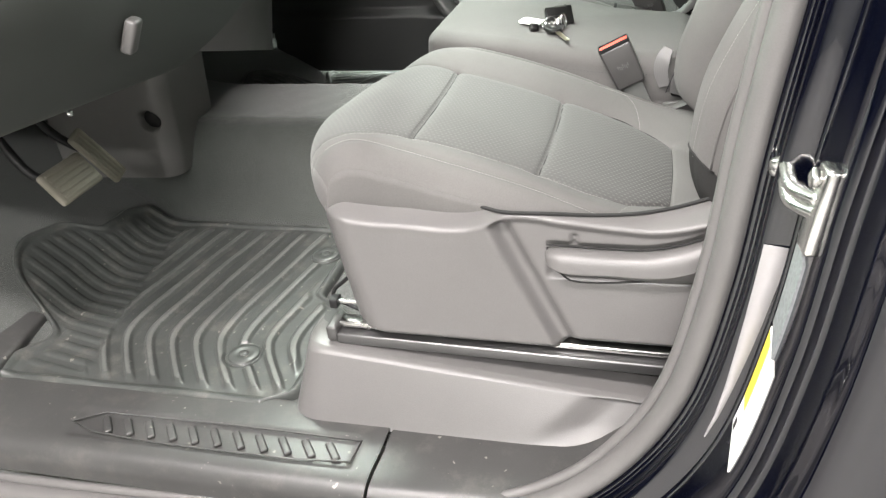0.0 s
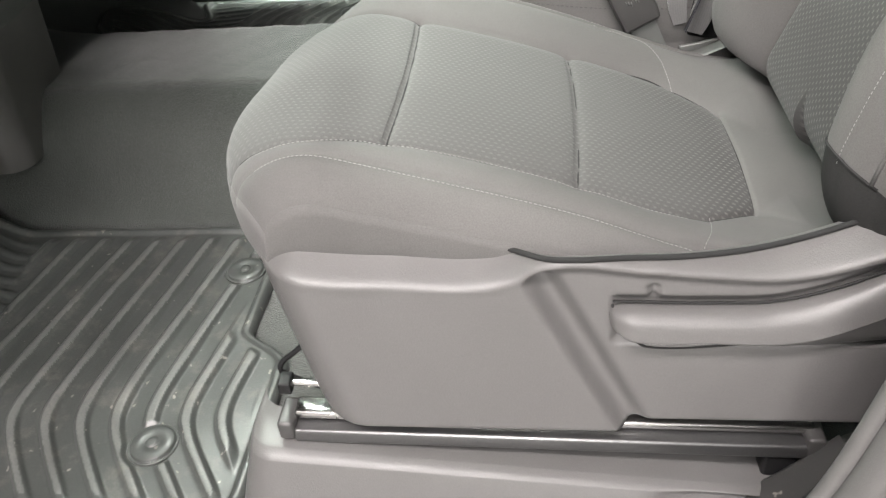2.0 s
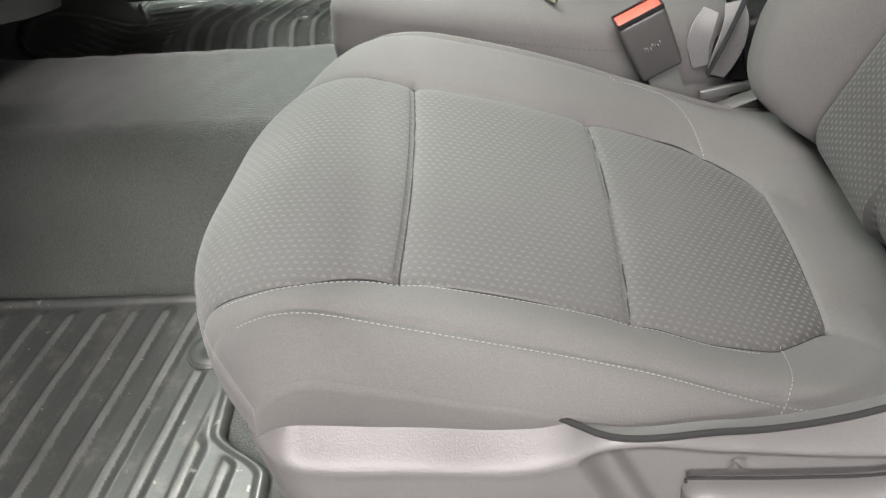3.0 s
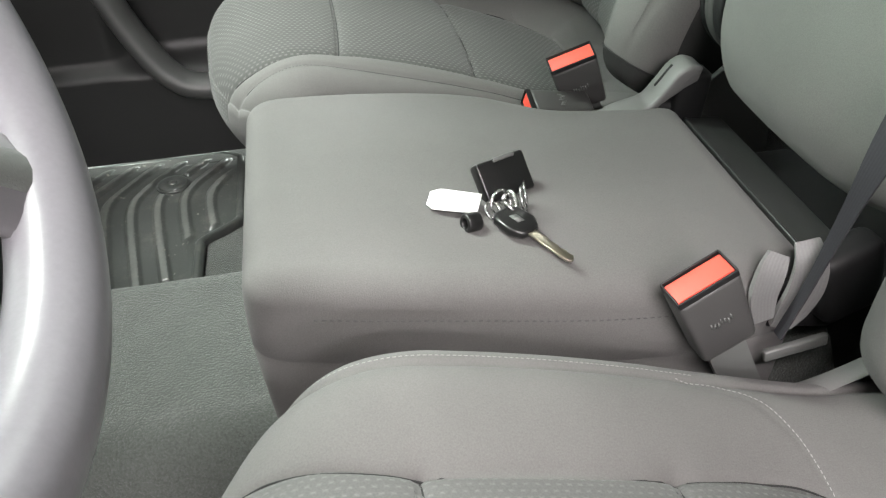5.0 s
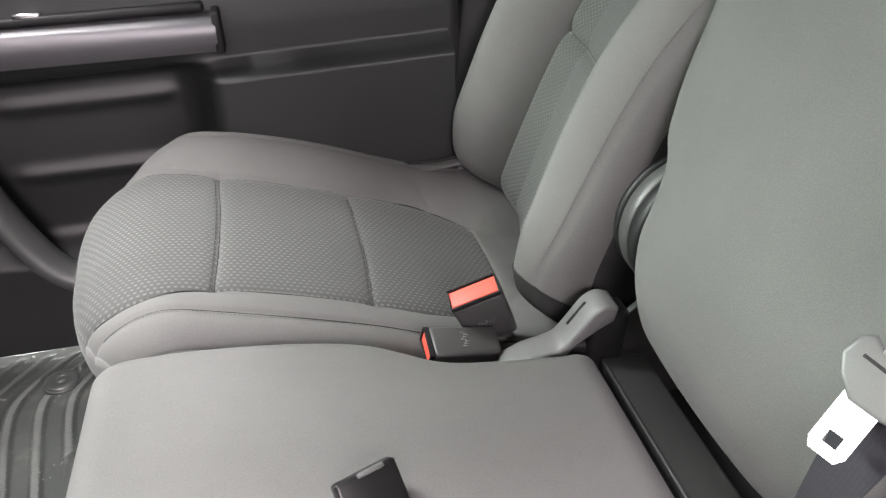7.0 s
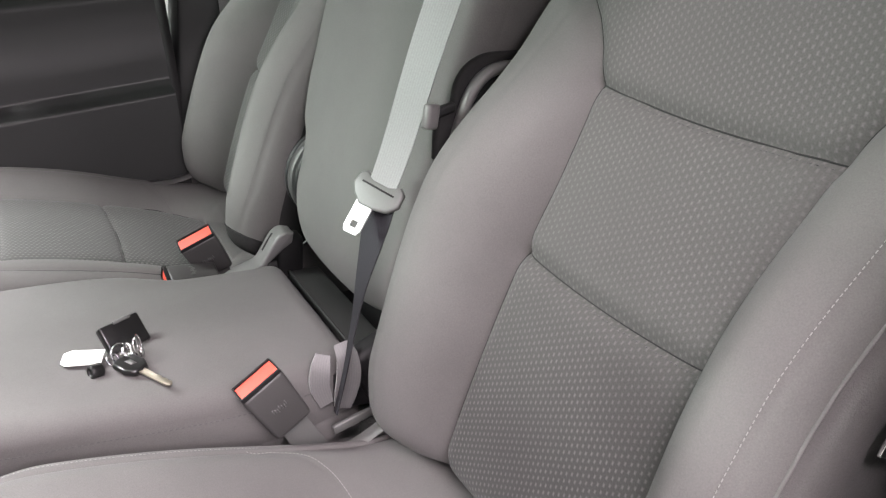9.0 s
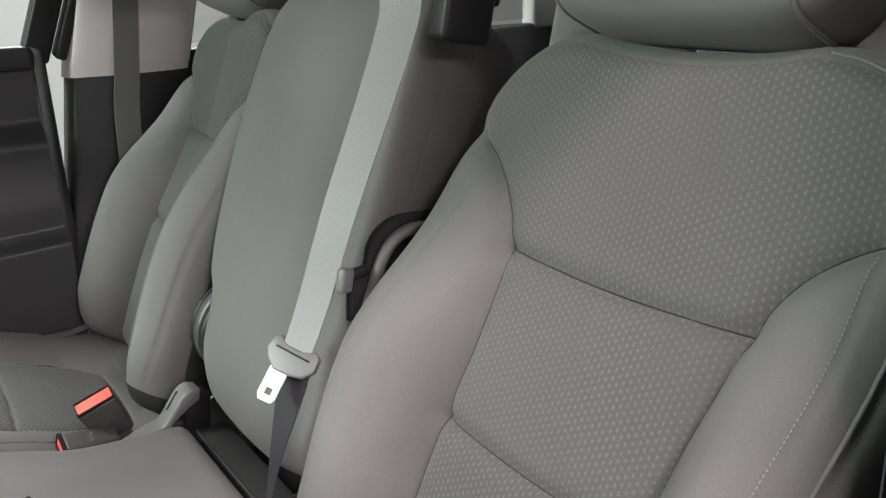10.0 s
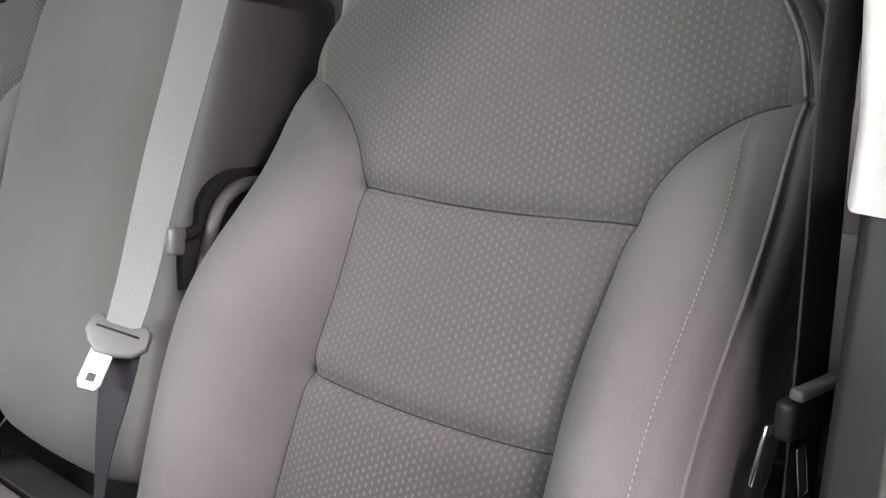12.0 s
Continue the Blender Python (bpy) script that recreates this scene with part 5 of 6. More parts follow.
def buckle(a, b, down, thick, label, stalk):
    """a, b: the ends of its mouth; down: the way to its foot."""
    a, b, d = Vector(a), Vector(b), Vector(down).normalized()
    w = (b - a)
    width = w.length + 0.009
    w.normalize()
    d = (d - w * d.dot(w)).normalized()
    n = w.cross(d)
    turn = Matrix((w, n, d)).transposed()
    mid = (a + b) / 2
    thing = base("belt_buckle", mid.x, mid.y, mid.z - 0.08, label, "seat belt buckle", "belt buckles")
    long = 0.072
    bm = box((width, thick, long), (0, 0, long / 2), None, 0.005, 3)
    for v in bm.verts:
        k = v.co.z / long
        v.co.x *= 1 - 0.16 * max(0, k - 0.35)
    bmesh.ops.transform(bm, matrix=Matrix.Translation(mid) @ turn.to_4x4(), verts=bm.verts)
    part("case", bm, CASE, thing, "black plastic case")
    place = Matrix.Translation(mid) @ turn.to_4x4()
    for off, size, mat, nm in (((0, 0.02 * thick, -0.0008), (width * 0.91, thick * 0.74, 0.004), RED, "release_button"), ((0, -0.39 * thick, -0.0002), (width * 0.74, thick * 0.07, 0.003), GROOVE, "slot")):
        bm = box(size, off, None, 0.001)
        bmesh.ops.transform(bm, matrix=place, verts=bm.verts)
        part(nm, bm, mat, thing, "red release button" if nm == "release_button" else "")
    for off, size in (((0, -0.465 * thick, -0.0018), (width * 0.96, thick * 0.055, 0.006)), ((0, 0.465 * thick, -0.0018), (width * 0.96, thick * 0.055, 0.006)), ((-0.47 * width, 0, -0.0018), (width * 0.038, thick * 0.9, 0.006)), ((0.47 * width, 0, -0.0018), (width * 0.038, thick * 0.9, 0.006))):
        bm = box(size, off, None, 0.0008)
        bmesh.ops.transform(bm, matrix=place, verts=bm.verts)
        part("mouth_rim", bm, BLACK, thing)
    for k in range(7):
        bm = box((0.0012, 0.001, 0.0055), ((k - 3) * 0.0028, -thick * 0.5 - 0.0001, 0.036 + 0.0015 * ((k * 7) % 3 - 1)), None, 0)
        bmesh.ops.transform(bm, matrix=place, verts=bm.verts)
        part("print_bar", bm, TONGUE, thing, "unreadable pale print")
    if stalk:
        p = [mid + d * long * 0.9, mid + d * (long + 0.04), mid + d * (long + 0.075) + Vector((0.006, 0, -0.01))]
        p = smooth_path(p, 5)
        vs, fs, uv = ribbon(p, [w] * len(p), width * 0.62, 0.006)
        mesh_object("stalk", vs, fs, TONGUE, thing, "grey stalk")
    return thing


buckle((0.047, 0.255, 0.339), (0.086, 0.260, 0.357), (0.047, 0.004, -0.08), 0.028, "black belt buckle with red button beside the driver's seat", True)
buckle((0.075, 0.668, 0.335), (0.118, 0.663, 0.351), (0.02, 0.02, -0.07), 0.026, "black belt buckle with red button beside the passenger seat", True)
buckle((0.044, 0.630, 0.297), (0.044, 0.658, 0.305), (0.075, -0.01, -0.016), 0.022, "black belt buckle lying down behind the centre seat", False)

# pale loop cover and belt foot beside the driver's buckle
loop = base("belt_anchor", 0.16, 0.28, 0.24, "grey belt anchor with folded webbing beside the driver's seat", "belt anchor")
part("anchor_plate", box((0.056, 0.006, 0.012), (0.176, 0.276, 0.242), Euler((0, radians(-10), 0)).to_matrix(), 0.002), TONGUE, loop)
for line, across, wide in (([(0.178, 0.300, 0.336), (0.180, 0.290, 0.320), (0.178, 0.286, 0.298), (0.172, 0.288, 0.272), (0.168, 0.292, 0.254)], (0.93, -0.22, 0.25), 0.028),
                           ([(0.153, 0.296, 0.330), (0.145, 0.289, 0.314), (0.142, 0.287, 0.295), (0.148, 0.289, 0.268)], (0.95, 0.0, 0.25), 0.024)):
    p = smooth_path(line, 6)
    vs, fs, uv = ribbon(p, [across] * len(p), [wide * (0.5 + 0.5 * math.sin(math.pi * (0.12 + 0.76 * i / (len(p) - 1)))) for i in range(len(p))], 0.006)
    mesh_object("folded_webbing", vs, fs, FOLD, loop, uv=uv)

# centre belt
belt = base("centre_seat_belt", 0.22, 0.26, 0.3, "pale grey webbing seat belt hanging over the centre backrest", "seat belt")
wv = (0.52, -0.83, -0.17)
p = smooth_path([(0.432, 0.270, 0.889), (0.41, 0.278, 0.892), (0.390, 0.286, 0.878), (0.380, 0.281, 0.85), (0.347, 0.274, 0.782), (0.291, 0.269, 0.668), (0.251, 0.270, 0.570), (0.226, 0.272, 0.516)], 10)
vs, fs, uv = ribbon(p, [(0.25, -0.95, -0.05)] * 6 + [wv] * (len(p) - 6), [0.046 - 0.013 * max(0, min(1, (i / len(p) - 0.35) / 0.6)) for i in range(len(p))])
mesh_object("webbing", vs, fs, BELT, belt, uv=uv)
# same strap below the tongue, in dark webbing that paints its shade
p = smooth_path([(0.228, 0.273, 0.513), (0.218, 0.275, 0.475), (0.202, 0.279, 0.42), (0.184, 0.276, 0.36), (0.168, 0.272, 0.31), (0.152, 0.270, 0.265)], 10)
tw = [Vector(wv).lerp(Vector((0.05, -0.9, 0.45)), min(1, i / 26)) for i in range(len(p))]
vs, fs, uv = ribbon(p, tw, [0.040 - 0.028 * smoothstep(np.array(i / (len(p) - 1) / 0.8)) for i in range(len(p))])
mesh_object("shaded_lower_webbing", vs, fs, DARK_BELT, belt, uv=uv)
ton_mid = Vector((0.227, 0.274, 0.518))
tw_ = Vector(wv).normalized()
td = Vector((-0.04, -0.004, -0.04))
td = (td - tw_ * td.dot(tw_)).normalized()
tn = tw_.cross(td)
if tn.x > 0:
    tn = -tn
place = Matrix.Translation(ton_mid + tn * 0.002) @ Matrix((tw_, td, tn)).transposed().to_4x4() @ Matrix.Rotation(radians(8), 4, "Z")
outline = [(-0.029, -0.014), (-0.022, -0.018), (-0.010, -0.012), (0.010, -0.012), (0.022, -0.018), (0.029, -0.013), (0.031, 0.002), (0.022, 0.013), (0.006, 0.017), (-0.012, 0.018), (-0.024, 0.010), (-0.031, 0.0)]
ton = slab("tongue_body", outline, 0.009, TONGUE, belt, "grey plastic tongue body", matrix=place @ Matrix.Translation((0, 0, -0.0035)), bevel=0.003, segments=3)
slab("slot_edge", [(-0.021, -0.0065), (0.021, -0.0065), (0.021, -0.0045), (-0.021, -0.0045)], 0.0008, GROOVE, ton, "", matrix=place @ Matrix.Translation((0, 0, 0.0052)), bevel=0)
plate = place @ Matrix.Translation((-0.006, 0.012, 0.001)) @ Matrix.Rotation(radians(-4), 4, "Z")
bm = bmesh.new()
W, H = 0.0108, 0.038
outer = [(-W, 0), (-W * 1.25, -0.002), (-W * 1.3, -0.006), (-W * 0.8, 0.004), (W * 0.8, 0.004), (W * 1.3, -0.006)]
ring_o = [(-W, 0), (W, 0), (W, H * 0.86), (W * 0.7, H), (-W * 0.7, H), (-W, H * 0.86)]
hole = [(-0.0042, H * 0.62), (0.0042, H * 0.62), (0.0042, H * 0.8), (0.0042, H * 0.82), (-0.0042, H * 0.82), (-0.0042, H * 0.8)]
for z0 in (0.0, 0.0022):
    a = [bm.verts.new((x, y, z0)) for x, y in ring_o]
    b = [bm.verts.new((x, y, z0)) for x, y in hole]
    for i in range(6):
        bm.faces.new((a[i], a[(i + 1) % 6], b[(i + 1) % 6], b[i]))
    if z0:
        for i in range(6):
            bm.faces.new((a0[i], a0[(i + 1) % 6], a[(i + 1) % 6], a[i]))
            bm.faces.new((b0[i], b0[(i + 1) % 6], b[(i + 1) % 6], b[i]))
    a0, b0 = a, b
bmesh.ops.recalc_face_normals(bm, faces=bm.faces[:])
bmesh.ops.transform(bm, matrix=plate, verts=bm.verts)
part("latch_plate", bm, LATCH, belt, "bright steel latch plate with a square hole", smooth=False)

# ---- keys on the centre cushion ----
def top_z(x, y):
    return 0.330 - 0.105 * x + 0.006


keys = base("key_ring", -0.04, 0.39, 0.335, "keys with black fob and white tag on the centre seat", "keys")
kz = top_z(-0.045, 0.39) - 0.001
# black fob box, standing on its edge against the bunch
fm = Matrix.Translation((-0.042, 0.438, kz + 0.014)) @ Euler((radians(52), 0, radians(22))).to_matrix().to_4x4()
bm = box((0.050, 0.036, 0.013), (0, 0, 0), None, 0.003)
bmesh.ops.transform(bm, matrix=fm, verts=bm.verts)
fob = part("fob", bm, GLOSS, keys, "flat black remote fob")
bm = box((0.022, 0.004, 0.003), (0.004, 0.0165, 0.006), None, 0.001)
bmesh.ops.transform(bm, matrix=fm, verts=bm.verts)
part("fob_slot", bm, TONGUE, fob)
slab("tag", [(-0.024, -0.008), (-0.018, -0.013), (0.02, -0.012), (0.02, 0.012), (-0.016, 0.013), (-0.024, 0.008)], 0.002, PALE_TAG, keys, "white plastic tag", matrix=Matrix.Translation((-0.088, 0.413, top_z(-0.088, 0.4) + 0.006)) @ Euler((radians(8), radians(2), radians(-22))).to_matrix().to_4x4(), bevel=0.0006)
for c, r, turn, mat in (((-0.052, 0.402, kz + 0.012), 0.011, (70, 10, 30), CHROME), ((-0.030, 0.405, kz + 0.014), 0.0125, (80, 0, 80), CHROME), ((-0.060, 0.397, kz + 0.009), 0.008, (30, 40, 0), STEEL), ((-0.033, 0.402, kz + 0.013), 0.011, (75, 20, 70), STEEL)):
    t = [Euler([radians(q) for q in turn]).to_matrix() @ Vector((r * math.cos(g), r * math.sin(g), 0)) + Vector(c) for g in np.linspace(0, 2 * math.pi, 29)[:-1]]
    vs, fs = tube(t, 0.0012, 8, closed=True)
    mesh_object("split_ring", vs, fs, mat, keys, "bright split ring")
vs, fs = lathe([(0.0052, 0.0), (0.0072, 0.0), (0.0082, 0.0015), (0.0082, 0.0125), (0.0072, 0.014), (0.0052, 0.014), (0.0046, 0.012), (0.0046, 0.002), (0.0052, 0.0)], 20)
tm = Matrix.Translation((-0.074, 0.388, kz + 0.007)) @ Euler((radians(80), 0, radians(-70))).to_matrix().to_4x4()
mesh_object("charm", [tm @ q for q in vs], fs, GLOSS, keys, "small black charm")
hd = Vector((0.032, -0.052, -0.002)).normalized()
km = Matrix.Translation((-0.046, 0.380, kz + 0.004)) @ Euler((0, radians(6), math.atan2(hd.y, hd.x))).to_matrix().to_4x4()
bow = [(-0.016, -0.008), (-0.010, -0.014), (0.008, -0.015), (0.018, -0.009), (0.020, 0.0), (0.018, 0.009), (0.008, 0.015), (-0.010, 0.014), (-0.016, 0.008)]
head = slab("key_head", bow, 0.008, GLOSS, keys, "black plastic key head", matrix=km, bevel=0.003, segments=3)
slab("badge", [(-0.004, -0.003), (0.006, -0.003), (0.008, 0.003), (-0.002, 0.003)], 0.0006, TONGUE, head, "plain small badge", matrix=km @ Matrix.Translation((0, 0, 0.008)), bevel=0)
slab("key_blade", [(0.018, -0.0042), (0.060, -0.0042), (0.063, -0.002), (0.063, 0.001), (0.060, 0.0042), (0.056, 0.003), (0.052, 0.0042), (0.047, 0.0028), (0.042, 0.0042), (0.037, 0.003), (0.032, 0.0042), (0.018, 0.0042)], 0.0024, BRASS, keys, "worn steel key blade", matrix=km @ Matrix.Translation((0, 0, 0.003)), bevel=0.0004)
t = [Vector((-0.045 + 0.006 * math.cos(g), 0.402 + 0.012 * math.sin(g), kz + 0.012 + 0.004 * math.sin(2 * g))) for g in np.linspace(0, 2 * math.pi, 25)[:-1]]
vs, fs = tube(t, 0.0022, 8, closed=True)
mesh_object("clip", vs, fs, STEEL, keys, "steel clip")
keys.location.y -= 0.016


# ---- steering wheel ----
def steering_wheel():
    c, R, tilt = Vector((-0.362, 0.005, 0.722)), 0.180, radians(29)
    thing = base("steering_wheel", c.x, c.y, c.z, "grey leather-wrapped steering wheel with satin spokes", "steering wheel")
    up, side, axis = Vector((-math.sin(tilt), 0, math.cos(tilt))), Vector((0, 1, 0)), Vector((math.cos(tilt), 0, math.sin(tilt)))
    at = lambda a, b, d=0.0: c + side * a + up * b + axis * d
    pts = [at(R * math.cos(g), R * math.sin(g)) for g in np.linspace(0, 2 * math.pi, 121)[:-1]]
    vs, fs = tube(pts, 0.0165, 20, closed=True, squash=0.9, up=tuple(axis))
    mesh_object("rim", vs, fs, RIM, thing, "grey leather rim")
    for sg in (-1, 1):
        for a0, a1, w0, w1 in ((12 if sg > 0 else 168, 0, 0.045, 0.03), (-62 if sg > 0 else 242, 0, 0.05, 0.032)):
            g = radians(a0)
            p = smooth_path([at(0.05 * math.cos(g), 0.05 * math.sin(g), -0.03), at(0.1 * math.cos(g), 0.1 * math.sin(g), -0.018), at(0.14 * math.cos(g), 0.14 * math.sin(g), -0.006), at(0.176 * math.cos(g), 0.176 * math.sin(g), 0.0)], 6)
            rad = [w0 * 0.5 + (w1 - w0) * 0.5 * math.sin(i / (len(p) - 1) * math.pi) * 0.6 for i in range(len(p))]
            vs, fs = tube(p, rad, 16, squash=0.34, up=tuple(axis))
            spoke = mesh_object("spoke", vs, fs, SILVER, thing, "satin grey spoke")
            vs, fs = tube([q + axis * 0.005 for q in p], [q * 0.45 for q in rad], 12, squash=0.45, up=tuple(axis))
            mesh_object("spoke_inlay", vs, fs, DASH, spoke)
    # broad web inside the rim between the side and the lower spoke
    for sg in (-1, 1):
        turn = [radians(g if sg > 0 else 180 - g) for g in np.linspace(14, -64, 34)]
        p = [at(0.145 * math.cos(g), 0.145 * math.sin(g), -0.014) for g in turn]
        rad = [0.024 + 0.007 * (2 * i / 33 - 1) ** 2 for i in range(34)]
        vs, fs = tube(p, rad, 18, squash=0.42, up=tuple(axis))
        mesh_object("spoke_web", vs, fs, SILVER, thing, "satin grey web between the spokes")
    a, b = np.meshgrid(np.linspace(-np.pi / 2, np.pi / 2, 30), np.linspace(-np.pi, np.pi, 60), indexing="ij")
    po = lambda t, e: np.sign(t) * np.abs(t) ** e
    A, B, D = 0.085 * po(np.cos(a), 0.6) * po(np.cos(b), 0.6), 0.075 * po(np.cos(a), 0.6) * po(np.sin(b), 0.6), 0.03 * po(np.sin(a), 0.7) - 0.02
    p = np.array(c)[None, None] + A[..., None] * np.array(side) + B[..., None] * np.array(up) + D[..., None] * np.array(axis)
    sheet("hub", p, DASH, thing, "dark grey hub cover")
    vs, fs = tube([at(0, 0, -0.04), at(0, -0.01, -0.25)], 0.045, 20)
    mesh_object("column", vs, fs, DASH, thing)
    return thing


steering_wheel()


# ---- dashboard, pedals ----
def dashboard():
    dash = base("dashboard", -0.75, 0.4, 0.5, "dark grey moulded plastic dashboard underside", "dashboard")
    ys = np.linspace(-0.34, 0.33, 50)
    prof = [(-1.15, 0.40), (-0.95, 0.37), (-0.76, 0.355), (-0.715, 0.358), (-0.69, 0.375), (-0.655, 0.43), (-0.625, 0.50), (-0.62, 0.58), (-0.66, 0.68), (-0.72, 0.76), (-0.85, 0.82), (-1.2, 0.83)]
    prof = smooth_path([(a, b, 0) for a, b in prof], 6)
    pts = np.zeros((len(ys), len(prof), 3))
    for j, q in enumerate(prof):
        edge = min(0.42, max(0.20, 0.215 + (q.y - 0.367) * 2.3))
        yj = -0.34 + (ys + 0.34) * (edge + 0.34) / 0.67
        pts[:, j, 0], pts[:, j, 1], pts[:, j, 2] = q.x, yj, q.y - 0.11 * (yj + 0.04) * smoothstep(np.array((0.55 - q.y) / 0.15))
    sheet("knee_panel", pts, DASH, dash, flip=True)
    # centre stack: a slanted panel that narrows to its foot
    ys = np.linspace(0.225, 0.66, 40)
    k = np.linspace(0, 1, 40)
    pts = np.zeros((40, 40, 3))
    for i, t in enumerate(k):
        z = 0.285 + 0.50 * t
        e = np.minimum(np.abs((ys - 0.472) / 0.187), 1.0)
        pts[i, :, 0] = -0.70 + 0.10 * t - 0.05 * e**3 - 0.05 * (1 - t) * (ys < 0.472) * e
        pts[i, :, 1], pts[i, :, 2] = ys, z + 0.055 * (1 - t) * (0.472 - ys) / 0.187
    sheet("console_front", pts, SHIELD, dash, "grey console side", flip=False)
    foot = pts[0].copy()
    deep = foot.copy()
    deep[:, 0] -= 0.4
    deep[:, 2] += 0.05
    sheet("stack_floor", np.stack([foot, deep], 0), BLACK, dash, flip=True)
    side = pts[:, 0].copy()
    back = side.copy()
    back[:, 0] -= 0.4
    sheet("stack_side", np.stack([side, back], 0), DASH, dash)
    line = [tuple(pts[i, int(8 + 14 * i / 39)] + np.array([0.001, 0, 0])) for i in range(40)]
    vs, fs = tube(line, 0.0016, 6)
    mesh_object("panel_joint", vs, fs, GROOVE, dash)
    # passenger side
    ys = np.linspace(0.62, 1.2, 40)
    prof = smooth_path([(-1.15, 0.42, 0), (-0.85, 0.38, 0), (-0.72, 0.40, 0), (-0.66, 0.48, 0), (-0.65, 0.6, 0), (-0.72, 0.75, 0), (-0.9, 0.83, 0), (-1.2, 0.84, 0)], 6)
    pts = np.zeros((len(ys), len(prof), 3))
    for j, q in enumerate(prof):
        pts[:, j, 0], pts[:, j, 1], pts[:, j, 2] = q.x, ys, q.y
    sheet("glovebox_panel", pts, DASH, dash, flip=True)
    part("tilt_lever", box((0.02, 0.03, 0.055), (-0.63, -0.005, 0.452), Euler((0, radians(25), radians(10))).to_matrix(), 0.006), SHIELD, dash, "grey tilt lever")
    vs, fs = lathe([(0.006, 0), (0.006, 0.004), (0.004, 0.006), (0.001, 0.0065)], 14)
    mesh_object("bolt", [Euler((0, radians(60), 0)).to_matrix() @ q + Vector((-0.708, -0.095, 0.362)) for q in vs], fs, CHROME, dash, "bright bolt head")
    # kick panel beside the tunnel, with a round opening
    zz, tt = np.meshgrid(np.linspace(0.09, 0.38, 90), np.linspace(0, 1, 130), indexing="ij")
    bend = np.clip((tt - 0.62) / 0.38, 0, 1)
    ridge = -0.797 + 0.09 * (zz - 0.09)
    arc = np.clip(bend / 0.6, 0, 1) * np.pi / 2
    x = -1.05 + (ridge - 0.032 + 1.05) * np.minimum(tt / 0.62, 1) + 0.032 * np.sin(arc)
    y = 0.238 + 0.02 * tt + 0.032 * (1 - np.cos(arc)) + 0.13 * np.clip((bend - 0.6) / 0.4, 0, 1) - 0.05 * (zz - 0.09)
    hole = np.hypot((x + 0.826) / 0.021, (zz - 0.214) / 0.019)
    y = y + 0.03 * smoothstep((1.12 - hole) / 0.2)
    panel = sheet("kick_panel", np.stack([x, y, zz], -1), KICK, dash, "grey plastic kick panel with an opening")
    # dark disc that gives the shallow opening the shade of a deep one
    vs, fs = lathe([(0.0005, 0), (0.0215, 0), (0.0215, 0.002), (0.0005, 0.002)], 32)
    mesh_object("opening_shade", [Euler((radians(-90), 0, 0)).to_matrix() @ q + Vector((-0.826, 0.262, 0.214)) for q in vs], fs, GROOVE, panel, "dark disc standing in for the shade inside the opening")
    return dash


dashboard()
firewall = tagged(part("firewall", box((0.06, 1.7, 1.0), (-1.26, 0.43, 0.35), bevel=0), BLACK, None, smooth=False), "black cab bulkhead behind the dashboard", "wall", kind="structure")


def pedal(name, mid, size, turn, material, ribs, label, arm):
    thing = base(name, mid[0], mid[1], mid[2], label, "pedal")
    m = Matrix.Translation(mid) @ Matrix.Rotation(radians(turn[0]), 4, "X") @ Matrix.Rotation(radians(turn[1]), 4, "Y")
    bm = box(size, (0, 0, 0), None, 0.006, 3)
    bmesh.ops.transform(bm, matrix=m, verts=bm.verts)
    pad = part("pad", bm, material, thing)
    count, along = ribs
    for i in range(count):
        k = (i + 0.5) / count - 0.5
        s = (size[0] * 0.84, size[1] / count * 0.5, 0.004) if along else (size[0] / count * 0.5, size[1] * 0.84, 0.004)
        o = (0, k * size[1] * 0.88, size[2] / 2) if along else (k * size[0] * 0.88, 0, size[2] / 2)
        bm = box(s, o, None, 0.0015)
        bmesh.ops.transform(bm, matrix=m, verts=bm.verts)
        part("rib", bm, material, pad)
    vs, fs = tube(smooth_path([m @ Vector((0, 0, -size[2] / 2)), *arm], 6), 0.008, 10)
    mesh_object("arm", vs, fs, BLACK, thing, "black steel arm")
    return thing


pedal("brake_pedal", (-0.788, -0.048, 0.230), (0.062, 0.104, 0.014), (0, 52, 0), PEDAL, (5, False), "worn brown-grey rubber brake pedal", [(-0.86, -0.06, 0.25), (-0.93, -0.06, 0.40)])
pedal("accelerator_pedal", (-0.815, 0.062, 0.222), (0.112, 0.036, 0.012), (20, 66, 0), PEDAL, (4, True), "ribbed black accelerator pedal", [(-0.90, 0.055, 0.28), (-0.95, 0.055, 0.40)])
part_rest = base("footrest", -0.95, -0.22, 0.03, "grey plastic foot rest at the sill", "foot rest")
part("plate", box((0.26, 0.16, 0.03), (-0.96, -0.235, 0.035), Euler((0, radians(12), radians(8))).to_matrix(), 0.01), SILL, part_rest)


